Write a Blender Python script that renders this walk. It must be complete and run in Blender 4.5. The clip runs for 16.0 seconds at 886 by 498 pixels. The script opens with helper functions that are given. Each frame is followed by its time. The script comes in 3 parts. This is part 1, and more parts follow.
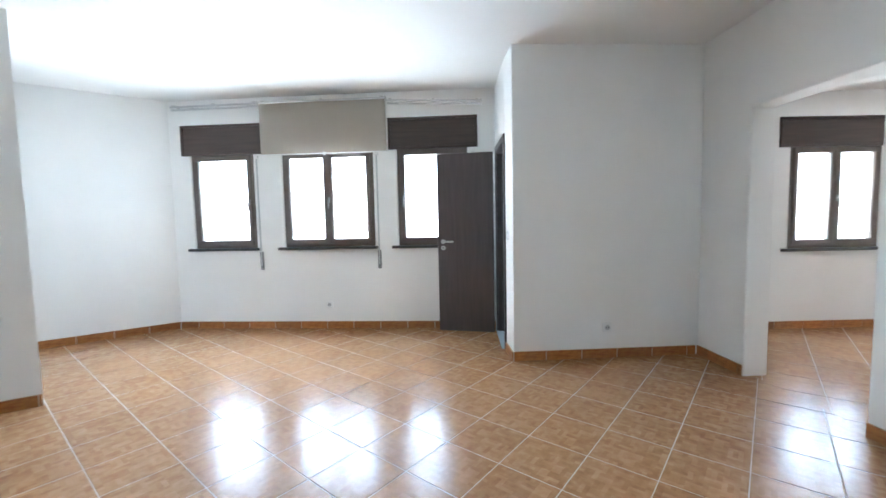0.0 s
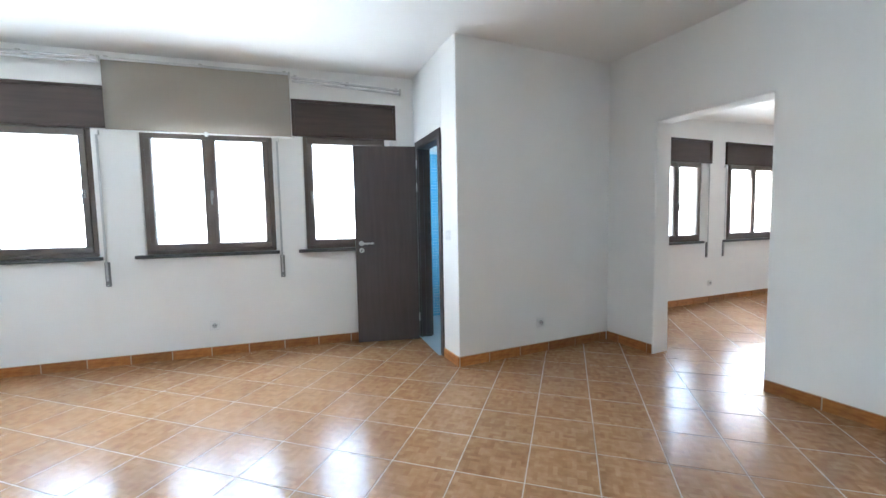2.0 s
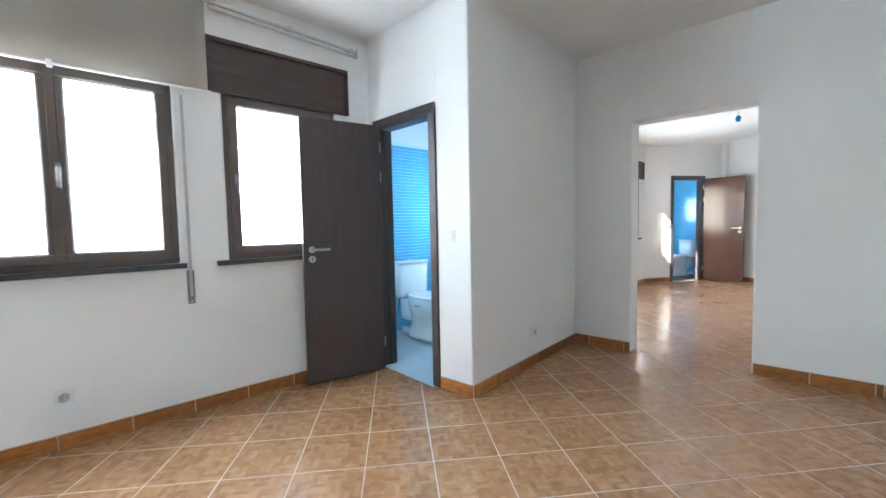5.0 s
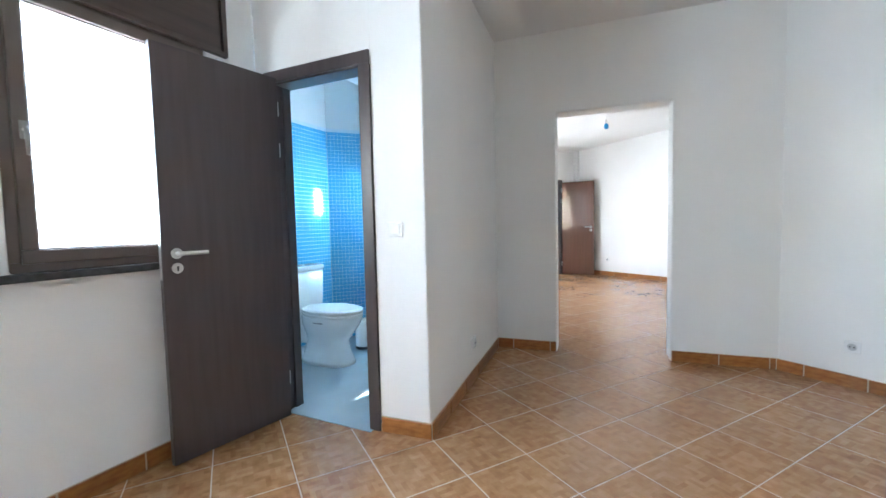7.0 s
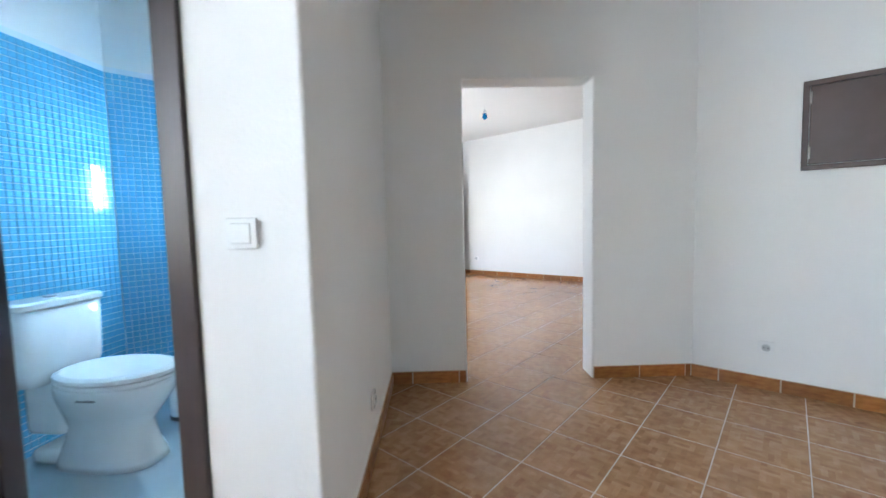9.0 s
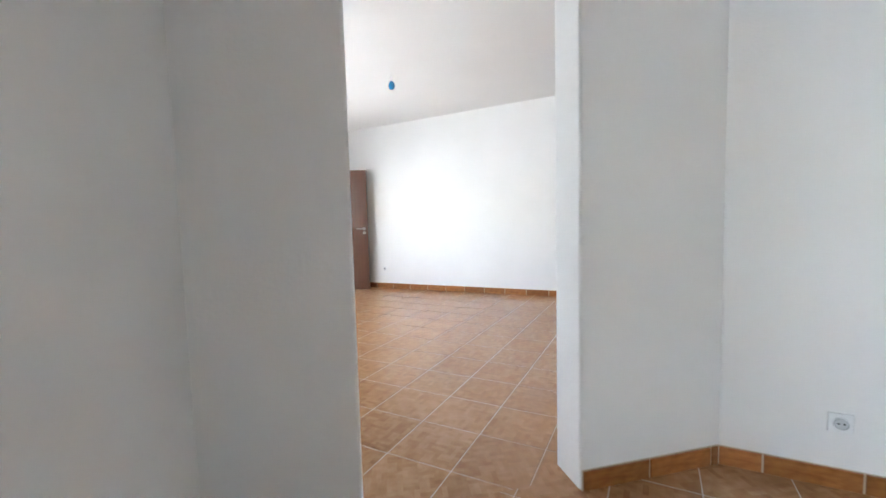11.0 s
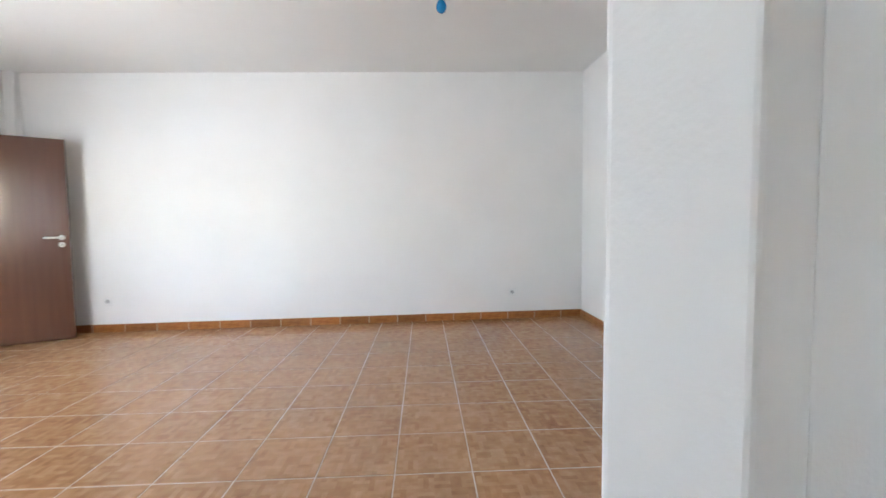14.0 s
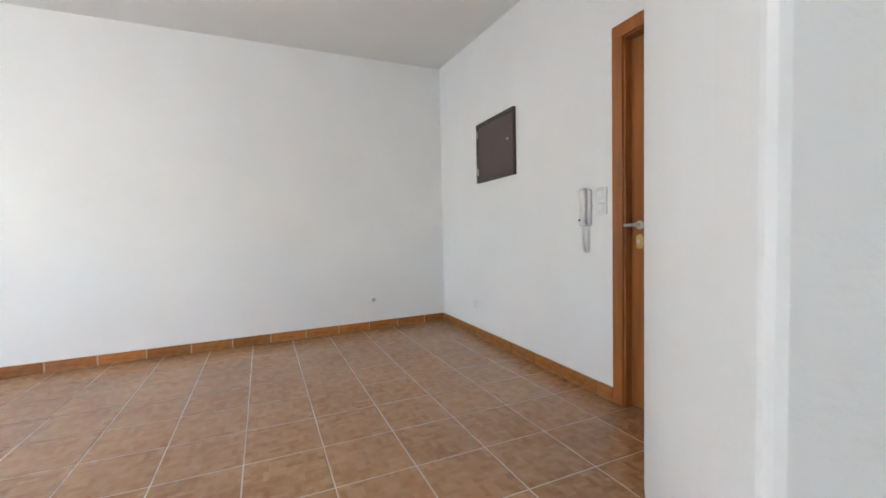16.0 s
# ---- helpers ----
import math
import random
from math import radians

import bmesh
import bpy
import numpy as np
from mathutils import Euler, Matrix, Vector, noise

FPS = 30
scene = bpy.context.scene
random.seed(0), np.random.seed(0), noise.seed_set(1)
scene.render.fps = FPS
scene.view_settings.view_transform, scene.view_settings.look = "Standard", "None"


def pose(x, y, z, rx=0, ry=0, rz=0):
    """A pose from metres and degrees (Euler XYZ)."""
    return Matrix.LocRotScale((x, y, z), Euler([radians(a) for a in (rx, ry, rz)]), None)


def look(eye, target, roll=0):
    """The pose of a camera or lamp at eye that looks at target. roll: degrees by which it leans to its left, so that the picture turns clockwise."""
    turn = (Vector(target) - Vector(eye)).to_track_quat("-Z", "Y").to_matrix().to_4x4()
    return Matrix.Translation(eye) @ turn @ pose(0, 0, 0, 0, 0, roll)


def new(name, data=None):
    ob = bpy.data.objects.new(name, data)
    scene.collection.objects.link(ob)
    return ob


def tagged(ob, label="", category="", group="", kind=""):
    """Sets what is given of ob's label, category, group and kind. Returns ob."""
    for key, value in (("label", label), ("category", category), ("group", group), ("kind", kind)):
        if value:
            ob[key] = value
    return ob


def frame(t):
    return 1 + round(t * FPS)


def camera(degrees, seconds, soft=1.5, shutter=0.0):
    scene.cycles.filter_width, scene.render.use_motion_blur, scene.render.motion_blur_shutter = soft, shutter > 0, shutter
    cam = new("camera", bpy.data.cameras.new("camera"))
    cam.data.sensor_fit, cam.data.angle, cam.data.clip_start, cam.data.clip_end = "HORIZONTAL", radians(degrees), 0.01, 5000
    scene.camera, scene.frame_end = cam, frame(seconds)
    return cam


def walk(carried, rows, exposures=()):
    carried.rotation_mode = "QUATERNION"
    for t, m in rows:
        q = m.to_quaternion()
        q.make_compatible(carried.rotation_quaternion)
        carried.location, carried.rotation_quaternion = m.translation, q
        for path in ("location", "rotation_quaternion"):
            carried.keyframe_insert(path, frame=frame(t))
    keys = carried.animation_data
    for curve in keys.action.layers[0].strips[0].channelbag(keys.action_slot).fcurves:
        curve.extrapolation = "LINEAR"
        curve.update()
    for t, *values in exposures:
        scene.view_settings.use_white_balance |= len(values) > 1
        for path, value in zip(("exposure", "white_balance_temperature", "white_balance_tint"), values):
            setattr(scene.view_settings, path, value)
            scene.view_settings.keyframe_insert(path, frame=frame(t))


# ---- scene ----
cam = camera(95.5, 16.0, 1.5, 0.4)
PATH = [
    (0, (0.182, 0.044, 1.291), (0.041, 2.034, 1.148), -1.2),
    (0.5, (0.02, 0.1, 1.282), (0.112, 2.093, 1.142), -1.1),
    (1, (-0.225, 0.161, 1.303), (0.125, 2.125, 1.155), -0.9),
    (1.5, (-0.418, 0.26, 1.266), (0.079, 2.193, 1.132), -0.8),
    (2, (-0.61, 0.455, 1.269), (0.0, 2.354, 1.126), -1.1),
    (2.5, (-0.815, 0.641, 1.261), (-0.087, 2.498, 1.121), -1.0),
    (3, (-1.007, 0.843, 1.254), (-0.128, 2.634, 1.114), -1.0),
    (3.2, (-1.063, 0.939, 1.26), (-0.146, 2.71, 1.115), -1.1),
    (5.5, (-1.448, 1.974, 1.194), (0.022, 3.324, 1.081), -1.1),
    (6, (-1.448, 2.229, 1.18), (0.159, 3.415, 1.063), -1.1),
    (6.5, (-1.384, 2.415, 1.168), (0.322, 3.453, 1.05), -1.2),
    (7, (-1.297, 2.628, 1.152), (0.486, 3.526, 1.034), -1.3),
    (7.5, (-1.195, 2.838, 1.123), (0.647, 3.609, 1.008), -1.3),
    (8, (-1.006, 2.99, 1.125), (0.906, 3.563, 0.998), -1.4),
    (8.5, (-0.756, 3.1, 1.139), (1.201, 3.486, 1.0), -1.5),
    (9, (-0.472, 3.201, 1.158), (1.513, 3.4, 1.013), -1.4),
    (9.5, (-0.203, 3.233, 1.175), (1.79, 3.276, 1.023), -1.5),
    (9.7, (-0.067, 3.245, 1.18), (1.927, 3.232, 1.029), -1.5),
    (11.8, (1.342, 3.143, 1.137), (3.296, 2.736, 1.008), -1.3),
    (12, (1.432, 3.135, 1.135), (3.374, 2.67, 1.012), -1.2),
    (12.5, (1.754, 3.086, 1.132), (3.654, 2.474, 1.022), -0.7),
    (13, (1.979, 3.056, 1.125), (3.81, 2.26, 1.014), -0.7),
    (13.5, (2.138, 3.042, 1.113), (3.881, 2.069, 1.006), -0.7),
    (14, (2.274, 3.036, 1.117), (3.87, 1.837, 1.005), -0.6),
    (14.5, (2.404, 2.956, 1.078), (3.869, 1.598, 0.983), -1.2),
    (15, (2.495, 2.846, 1.042), (3.835, 1.363, 0.955), -1.6),
    (15.5, (2.595, 2.815, 1.032), (3.791, 1.214, 0.945), -1.1),
    (16, (2.669, 2.804, 1.041), (3.718, 1.103, 0.959), -1.2),
]
walk(cam, [(t, look(eye, target, roll)) for t, eye, target, roll in PATH],
     [(0, 3.72, 5920, 6), (3, 3.60, 5920, 6), (6, 3.60, 6000, 7), (8.3, 3.64, 6060, 8), (9.6, 3.27, 6100, 8), (12, 3.68, 6300, 10),
      (12.6, 3.66, 6220, 10), (13.5, 3.46, 6250, 10), (14.5, 3.30, 6400, 10), (16, 3.22, 6480, 10)])
TRAVEL = Vector((1.0, -0.22, -0.56)).normalized()   # the way sunlight goes

# ---- world, sun, window light ----
world = bpy.data.worlds.new("sky")
scene.world = world
world.use_nodes = True
wn = world.node_tree.nodes
sky = wn.new("ShaderNodeTexSky")
sky.sky_type = 'NISHITA'
sky.sun_disc = False
sky.sun_elevation = math.asin(-TRAVEL.z)
sky.sun_rotation = math.atan2(-TRAVEL.x, -TRAVEL.y)
world.node_tree.links.new(sky.outputs[0], wn["Background"].inputs[0])
wn["Background"].inputs[1].default_value = 0.15
sun_data = bpy.data.lights.new("sun", 'SUN')
sun_data.energy, sun_data.angle, sun_data.color = 5.0, radians(0.6), (1.0, 0.93, 0.84)
sun = new("sun", sun_data)
sun.matrix_world = look((-12, 9, 9), Vector((-12, 9, 9)) + TRAVEL)


def sky_lamp(p, d, width, height, z, power, colour):
    """Sky light in a window opening; p is the middle of the opening, d points into the room."""
    a = bpy.data.lights.new("window_light", 'AREA')
    a.shape, a.size, a.size_y, a.energy, a.color = 'RECTANGLE', width, height, power, colour
    o = new("window_light", a)
    o.matrix_world = look((p[0], p[1], z), (p[0] + d[0], p[1] + d[1], z))
    return o


DAY = (0.73, 0.87, 1.0)
DAY2 = (0.82, 0.91, 1.0)
BLUE = (0.55, 0.80, 1.0)


# ---- materials ----
def material(name, colour, rough=0.5, metal=0.0):
    m = bpy.data.materials.new(name)
    m.use_nodes = True
    b = m.node_tree.nodes["Principled BSDF"]
    b.inputs["Base Color"].default_value = (*colour, 1)
    b.inputs["Roughness"].default_value = rough
    b.inputs["Metallic"].default_value = metal
    return m, m.node_tree.nodes, m.node_tree.links, b


def grained(name, c1, c2, rough=0.5, metal=0.0, scale=(8, 8, 8), bump=0.1, bump_scale=120.0, rough_var=0.1, per_object=0.0, detail=4.0):
    """Two colours mixed by stretched noise, with fine relief and uneven gloss."""
    m, n, l, b = material(name, c1, rough, metal)
    tc = n.new("ShaderNodeTexCoord")
    mp = n.new("ShaderNodeMapping")
    mp.inputs["Scale"].default_value = scale
    l.new(tc.outputs["Object"], mp.inputs[0])
    nz = n.new("ShaderNodeTexNoise")
    nz.inputs["Scale"].default_value, nz.inputs["Detail"].default_value = 1.0, detail
    l.new(mp.outputs[0], nz.inputs[0])
    ramp = n.new("ShaderNodeValToRGB")
    ramp.color_ramp.elements[0].position, ramp.color_ramp.elements[1].position = 0.32, 0.68
    ramp.color_ramp.elements[0].color, ramp.color_ramp.elements[1].color = (*c1, 1), (*c2, 1)
    l.new(nz.outputs[0], ramp.inputs[0])
    out = ramp.outputs[0]
    if per_object:
        oi = n.new("ShaderNodeObjectInfo")
        hs = n.new("ShaderNodeHueSaturation")
        mr = n.new("ShaderNodeMapRange")
        mr.inputs["To Min"].default_value, mr.inputs["To Max"].default_value = 1 - per_object, 1 + per_object
        l.new(oi.outputs["Random"], mr.inputs[0])
        l.new(mr.outputs[0], hs.inputs["Value"])
        l.new(out, hs.inputs["Color"])
        out = hs.outputs[0]
    l.new(out, b.inputs["Base Color"])
    r = n.new("ShaderNodeMapRange")
    lo, hi = max(rough - rough_var, 0.02), rough + rough_var
    if rough > 0.275:
        lo = max(lo, 0.285)
    else:
        hi = min(hi, 0.262)
    r.inputs["To Min"].default_value, r.inputs["To Max"].default_value = lo, hi
    l.new(nz.outputs[0], r.inputs[0])
    l.new(r.outputs[0], b.inputs["Roughness"])
    if bump:
        n2 = n.new("ShaderNodeTexNoise")
        n2.inputs["Scale"].default_value, n2.inputs["Detail"].default_value = bump_scale, 3.0
        l.new(tc.outputs["Object"], n2.inputs[0])
        bp = n.new("ShaderNodeBump")
        bp.inputs["Strength"].default_value, bp.inputs["Distance"].default_value = bump, 0.004
        l.new(n2.outputs[0], bp.inputs["Height"])
        l.new(bp.outputs[0], b.inputs["Normal"])
    return m


PLASTER = grained("white_plaster", (0.84, 0.83, 0.81), (0.88, 0.87, 0.85), 0.62, scale=(1.3, 1.3, 1.3), bump=0.28, bump_scale=70, rough_var=0.08)
CEIL = grained("ceiling_paint", (0.82, 0.81, 0.79), (0.86, 0.85, 0.83), 0.7, scale=(0.9, 0.9, 0.9), bump=0.12, bump_scale=50)
PLASTER.node_tree.nodes["Principled BSDF"].inputs["Specular IOR Level"].default_value = 0.15
GROUT = grained("grout", (0.52, 0.42, 0.32), (0.62, 0.52, 0.41), 0.75, scale=(9, 9, 9), bump=0.3)
DARK = grained("dark_stained_wood", (0.066, 0.049, 0.048), (0.082, 0.062, 0.060), 0.30, scale=(30, 30, 2.2), bump=0.06, bump_scale=180)
SHUT = grained("shutter_box_wood", (0.045, 0.026, 0.020), (0.068, 0.042, 0.033), 0.42, scale=(2.2, 30, 30), bump=0.06, bump_scale=160)
BROWN = grained("brown_door_wood", (0.112, 0.054, 0.037), (0.128, 0.063, 0.043), 0.22, scale=(28, 28, 1.6), bump=0.04, bump_scale=200)
WFRAME = grained("window_frame_paint", (0.105, 0.080, 0.066), (0.13, 0.102, 0.086), 0.38, scale=(6, 6, 6), bump=0.04)
OAK = grained("entrance_door_wood", (0.27, 0.082, 0.016), (0.40, 0.14, 0.034), 0.36, scale=(26, 26, 1.5), bump=0.05, bump_scale=200)
SILL = grained("slate_sill", (0.035, 0.035, 0.038), (0.075, 0.075, 0.078), 0.35, scale=(25, 25, 25), bump=0.1)
SKIRT = grained("skirting_tile_glaze", (0.27, 0.088, 0.018), (0.42, 0.17, 0.045), 0.30, scale=(14, 14, 40), bump=0.05, per_object=0.22)
STEEL = grained("brushed_steel", (0.55, 0.54, 0.52), (0.66, 0.65, 0.63), 0.28, 1.0, scale=(80, 4, 80), bump=0.0)
ALU = grained("aluminium_rail", (0.60, 0.60, 0.60), (0.72, 0.72, 0.72), 0.38, 0.85, scale=(4, 60, 60), bump=0.0)
BRASS = grained("brass", (0.62, 0.45, 0.15), (0.72, 0.55, 0.22), 0.3, 1.0, bump=0.0)
WHITEP = grained("white_plastic", (0.86, 0.86, 0.85), (0.88, 0.88, 0.87), 0.22, bump=0.0)
OFFWHITE = grained("handset_plastic", (0.76, 0.75, 0.72), (0.80, 0.79, 0.76), 0.38, bump=0.0)
PORCELAIN = grained("porcelain", (0.82, 0.83, 0.83), (0.86, 0.87, 0.87), 0.08, bump=0.0, rough_var=0.03)
PANELM = grained("brown_enamel_metal", (0.088, 0.056, 0.050), (0.115, 0.076, 0.068), 0.42, scale=(5, 5, 5), bump=0.05)
TAPE = grained("shutter_tape", (0.44, 0.45, 0.45), (0.56, 0.57, 0.57), 0.7, scale=(60, 60, 200), bump=0.2)
WINDER = grained("grey_painted_metal", (0.20, 0.20, 0.20), (0.27, 0.27, 0.27), 0.4, 0.3, bump=0.0)
MOSAIC = grained("blue_mosaic_glaze", (0.11, 0.42, 0.66), (0.17, 0.52, 0.76), 0.10, scale=(3, 3, 3), bump=0.03, rough_var=0.05)
MGROUT = grained("mosaic_grout", (0.72, 0.80, 0.86), (0.80, 0.87, 0.92), 0.7, scale=(9, 9, 9))
BATHFLOOR = grained("pale_bathroom_floor", (0.38, 0.47, 0.52), (0.47, 0.55, 0.59), 0.34, scale=(3, 3, 3), bump=0.05)
BULBM = grained("blue_bulb_glass", (0.012, 0.16, 0.40), (0.02, 0.24, 0.52), 0.12, bump=0.0)
BLACK = grained("black_plastic", (0.012, 0.012, 0.013), (0.02, 0.02, 0.02), 0.4, bump=0.0)
EARTH = grained("pale_ground", (0.36, 0.32, 0.27), (0.46, 0.42, 0.36), 0.9, scale=(0.6, 0.6, 0.6))

GLASS, gn, gl, gb = material("window_glass", (1, 1, 1), 0.02)
gb.inputs["Transmission Weight"].default_value = 1.0
gb.inputs["IOR"].default_value = 1.1

FABRIC, fn, fl, fb = material("beige_blind_fabric", (0.62, 0.57, 0.47), 0.85)
ftc = fn.new("ShaderNodeTexCoord")
fmp = fn.new("ShaderNodeMapping")
fmp.inputs["Scale"].default_value = (900, 900, 60)
fl.new(ftc.outputs["Object"], fmp.inputs[0])
fnz = fn.new("ShaderNodeTexNoise")
fl.new(fmp.outputs[0], fnz.inputs[0])
frp = fn.new("ShaderNodeValToRGB")
frp.color_ramp.elements[0].color, frp.color_ramp.elements[1].color = (0.54, 0.49, 0.42, 1), (0.66, 0.60, 0.52, 1)
fl.new(fnz.outputs[0], frp.inputs[0])
fl.new(frp.outputs[0], fb.inputs["Base Color"])
ftr = fn.new("ShaderNodeBsdfTranslucent")
ftr.inputs[0].default_value = (0.62, 0.56, 0.48, 1)
ftt = fn.new("ShaderNodeBsdfTransparent")
fmx = fn.new("ShaderNodeMixShader")
fmx.inputs[0].default_value = 0.45
fmx2 = fn.new("ShaderNodeMixShader")
fmx2.inputs[0].default_value = 0.34
fl.new(fb.outputs[0], fmx.inputs[1])
fl.new(ftr.outputs[0], fmx.inputs[2])
fl.new(fmx.outputs[0], fmx2.inputs[1])
fl.new(ftt.outputs[0], fmx2.inputs[2])
fl.new(fmx2.outputs[0], fn["Material Output"].inputs[0])


def parquet_tile_material():
    """Glazed floor tile printed with short wood blocks laid both ways."""
    m, n, l, b = material("parquet_floor_tile", (0.585, 0.15, 0.05), 0.2)

    def math_node(op, a=None, bb=None, val=None):
        q = n.new("ShaderNodeMath")
        q.operation = op
        if a is not None:
            l.new(a, q.inputs[0])
        if bb is not None:
            l.new(bb, q.inputs[1])
        if val is not None:
            q.inputs[1].default_value = val
        return q.outputs[0]

    tc = n.new("ShaderNodeTexCoord")
    oi = n.new("ShaderNodeObjectInfo")
    geo = n.new("ShaderNodeNewGeometry")
    rnd = math_node('ADD', oi.outputs["Random"], geo.outputs["Random Per Island"])
    sep = n.new("ShaderNodeSeparateXYZ")
    l.new(tc.outputs["Object"], sep.inputs[0])
    cell = 0.0707
    ix = math_node('FLOOR', math_node('DIVIDE', sep.outputs[0], val=cell))
    iy = math_node('FLOOR', math_node('DIVIDE', sep.outputs[1], val=cell))
    odd = math_node('FLOORED_MODULO', math_node('ADD', ix, iy), val=2.0)
    strip = 0.02357
    sx = math_node('FLOOR', math_node('DIVIDE', sep.outputs[0], val=strip))
    sy = math_node('FLOOR', math_node('DIVIDE', sep.outputs[1], val=strip))

    def vec(x, y, z):
        c = n.new("ShaderNodeCombineXYZ")
        for s, i in ((x, 0), (y, 1), (z, 2)):
            l.new(s, c.inputs[i])
        return c.outputs[0]

    va, vb = vec(sx, iy, rnd), vec(ix, sy, rnd)
    mixv = n.new("ShaderNodeMix")
    mixv.data_type = 'VECTOR'
    l.new(odd, mixv.inputs[0])
    l.new(va, mixv.inputs[4])
    l.new(vb, mixv.inputs[5])
    wh = n.new("ShaderNodeTexWhiteNoise")
    l.new(mixv.outputs[1], wh.inputs[0])
    nz = n.new("ShaderNodeTexNoise")
    nz.inputs["Scale"].default_value, nz.inputs["Detail"].default_value = 16.0, 5.0
    l.new(tc.outputs["Object"], nz.inputs[0])
    big = n.new("ShaderNodeTexNoise")
    big.inputs["Scale"].default_value = 2.2
    l.new(geo.outputs["Position"], big.inputs[0])
    s1 = math_node('MULTIPLY', wh.outputs[0], val=0.23)
    s2 = math_node('MULTIPLY', nz.outputs[0], val=0.62)
    s3 = math_node('MULTIPLY', big.outputs[0], val=0.16)
    s4 = math_node('MULTIPLY', rnd, val=0.06)
    tot = math_node('ADD', math_node('ADD', s1, s2), math_node('ADD', s3, s4))
    ramp = n.new("ShaderNodeValToRGB")
    e = ramp.color_ramp.elements
    e[0].position, e[0].color = 0.28, (0.255, 0.119, 0.052, 1)
    e[1].position, e[1].color = 0.92, (0.545, 0.335, 0.178, 1)
    mid = ramp.color_ramp.elements.new(0.58)
    mid.color = (0.40, 0.212, 0.099, 1)
    l.new(tot, ramp.inputs[0])
    l.new(ramp.outputs[0], b.inputs["Base Color"])
    r = n.new("ShaderNodeMapRange")
    r.inputs["From Min"].default_value, r.inputs["From Max"].default_value = 0.3, 0.7
    r.inputs["To Min"].default_value, r.inputs["To Max"].default_value = 0.18, 0.262
    l.new(big.outputs[0], r.inputs[0])
    l.new(r.outputs[0], b.inputs["Roughness"])
    wave = n.new("ShaderNodeTexNoise")
    wave.inputs["Scale"].default_value = 6.0
    l.new(geo.outputs["Position"], wave.inputs[0])
    bp = n.new("ShaderNodeBump")
    bp.inputs["Strength"].default_value, bp.inputs["Distance"].default_value = 0.012, 0.004
    l.new(wave.outputs[0], bp.inputs["Height"])
    l.new(bp.outputs[0], b.inputs["Normal"])
    return m


TILE = parquet_tile_material()


# ---- mesh helpers ----
def part(name, bm, mat, parent=None, label="", smooth=False):
    me = bpy.data.meshes.new(name)
    if smooth:
        for f in bm.faces:
            f.smooth = True
    bm.to_mesh(me)
    bm.free()
    me.materials.append(mat)
    o = new(name, me)
    if parent is not None:
        o.parent = parent
    if label:
        o["label"] = label
    return o


def add_box(bm, x0, x1, y0, y1, z0, z1, bevel=0.0):
    vs = [bm.verts.new((x, y, z)) for z in (z0, z1) for x, y in ((x0, y0), (x1, y0), (x1, y1), (x0, y1))]
    fs = [bm.faces.new([vs[i] for i in q]) for q in ((3, 2, 1, 0), (4, 5, 6, 7), (0, 1, 5, 4), (1, 2, 6, 5), (2, 3, 7, 6), (3, 0, 4, 7))]
    if bevel:
        es = list({e for f in fs for e in f.edges})
        bmesh.ops.bevel(bm, geom=es, offset=bevel, segments=2, affect='EDGES', profile=0.5)


def box(x0, x1, y0, y1, z0, z1, bevel=0.0):
    bm = bmesh.new()
    add_box(bm, x0, x1, y0, y1, z0, z1, bevel)
    return bm


def rod(p, q, r, segments=16, r2=None):
    bm = bmesh.new()
    p, q = Vector(p), Vector(q)
    d = q - p
    m = Matrix.Translation((p + q) / 2) @ d.to_track_quat("Z", "Y").to_matrix().to_4x4()
    bmesh.ops.create_cone(bm, cap_ends=True, segments=segments, radius1=r, radius2=r if r2 is None else r2, depth=d.length, matrix=m)
    es = [e for e in bm.edges if len(e.link_faces) == 2 and any(len(f.verts) > 4 for f in e.link_faces)]
    bmesh.ops.bevel(bm, geom=es, offset=r * 0.15, segments=2, affect='EDGES', profile=0.5)
    return bm


def loft(rings, close_top=True, close_bottom=True):
    """Skin through rings of equal length."""
    bm = bmesh.new()
    rows = [[bm.verts.new(c) for c in ring] for ring in rings]
    k = len(rows[0])
    for a, b in zip(rows, rows[1:]):
        for i in range(k):
            bm.faces.new((a[i], a[(i + 1) % k], b[(i + 1) % k], b[i]))
    if close_bottom:
        bm.faces.new(rows[0][::-1])
    if close_top:
        bm.faces.new(rows[-1])
    return bm


def oval(cx, cy, rx, ry, z, n=28, power=2.0):
    pts = []
    for i in range(n):
        a = 2 * math.pi * i / n
        c, s = math.cos(a), math.sin(a)
        pts.append((cx + rx * math.copysign(abs(c) ** (2 / power), c), cy + ry * math.copysign(abs(s) ** (2 / power), s), z))
    return pts


def lathe(profile, n=20, smooth=True):
    return loft([[(r * math.cos(2 * math.pi * i / n), r * math.sin(2 * math.pi * i / n), z) for i in range(n)] for r, z in profile])


def thing(name, label, category, m, kind="", group=""):
    o = new(name)
    o.empty_display_size = 0.1
    o.matrix_world = m
    return tagged(o, label, category, group, kind)


def along(p0, p1):
    """Length, and the pose whose x runs from p0 to p1 and whose y points to the left of that way."""
    a = math.degrees(math.atan2(p1[1] - p0[1], p1[0] - p0[0]))
    return math.hypot(p1[0] - p0[0], p1[1] - p0[1]), pose(p0[0], p0[1], 0, 0, 0, a)


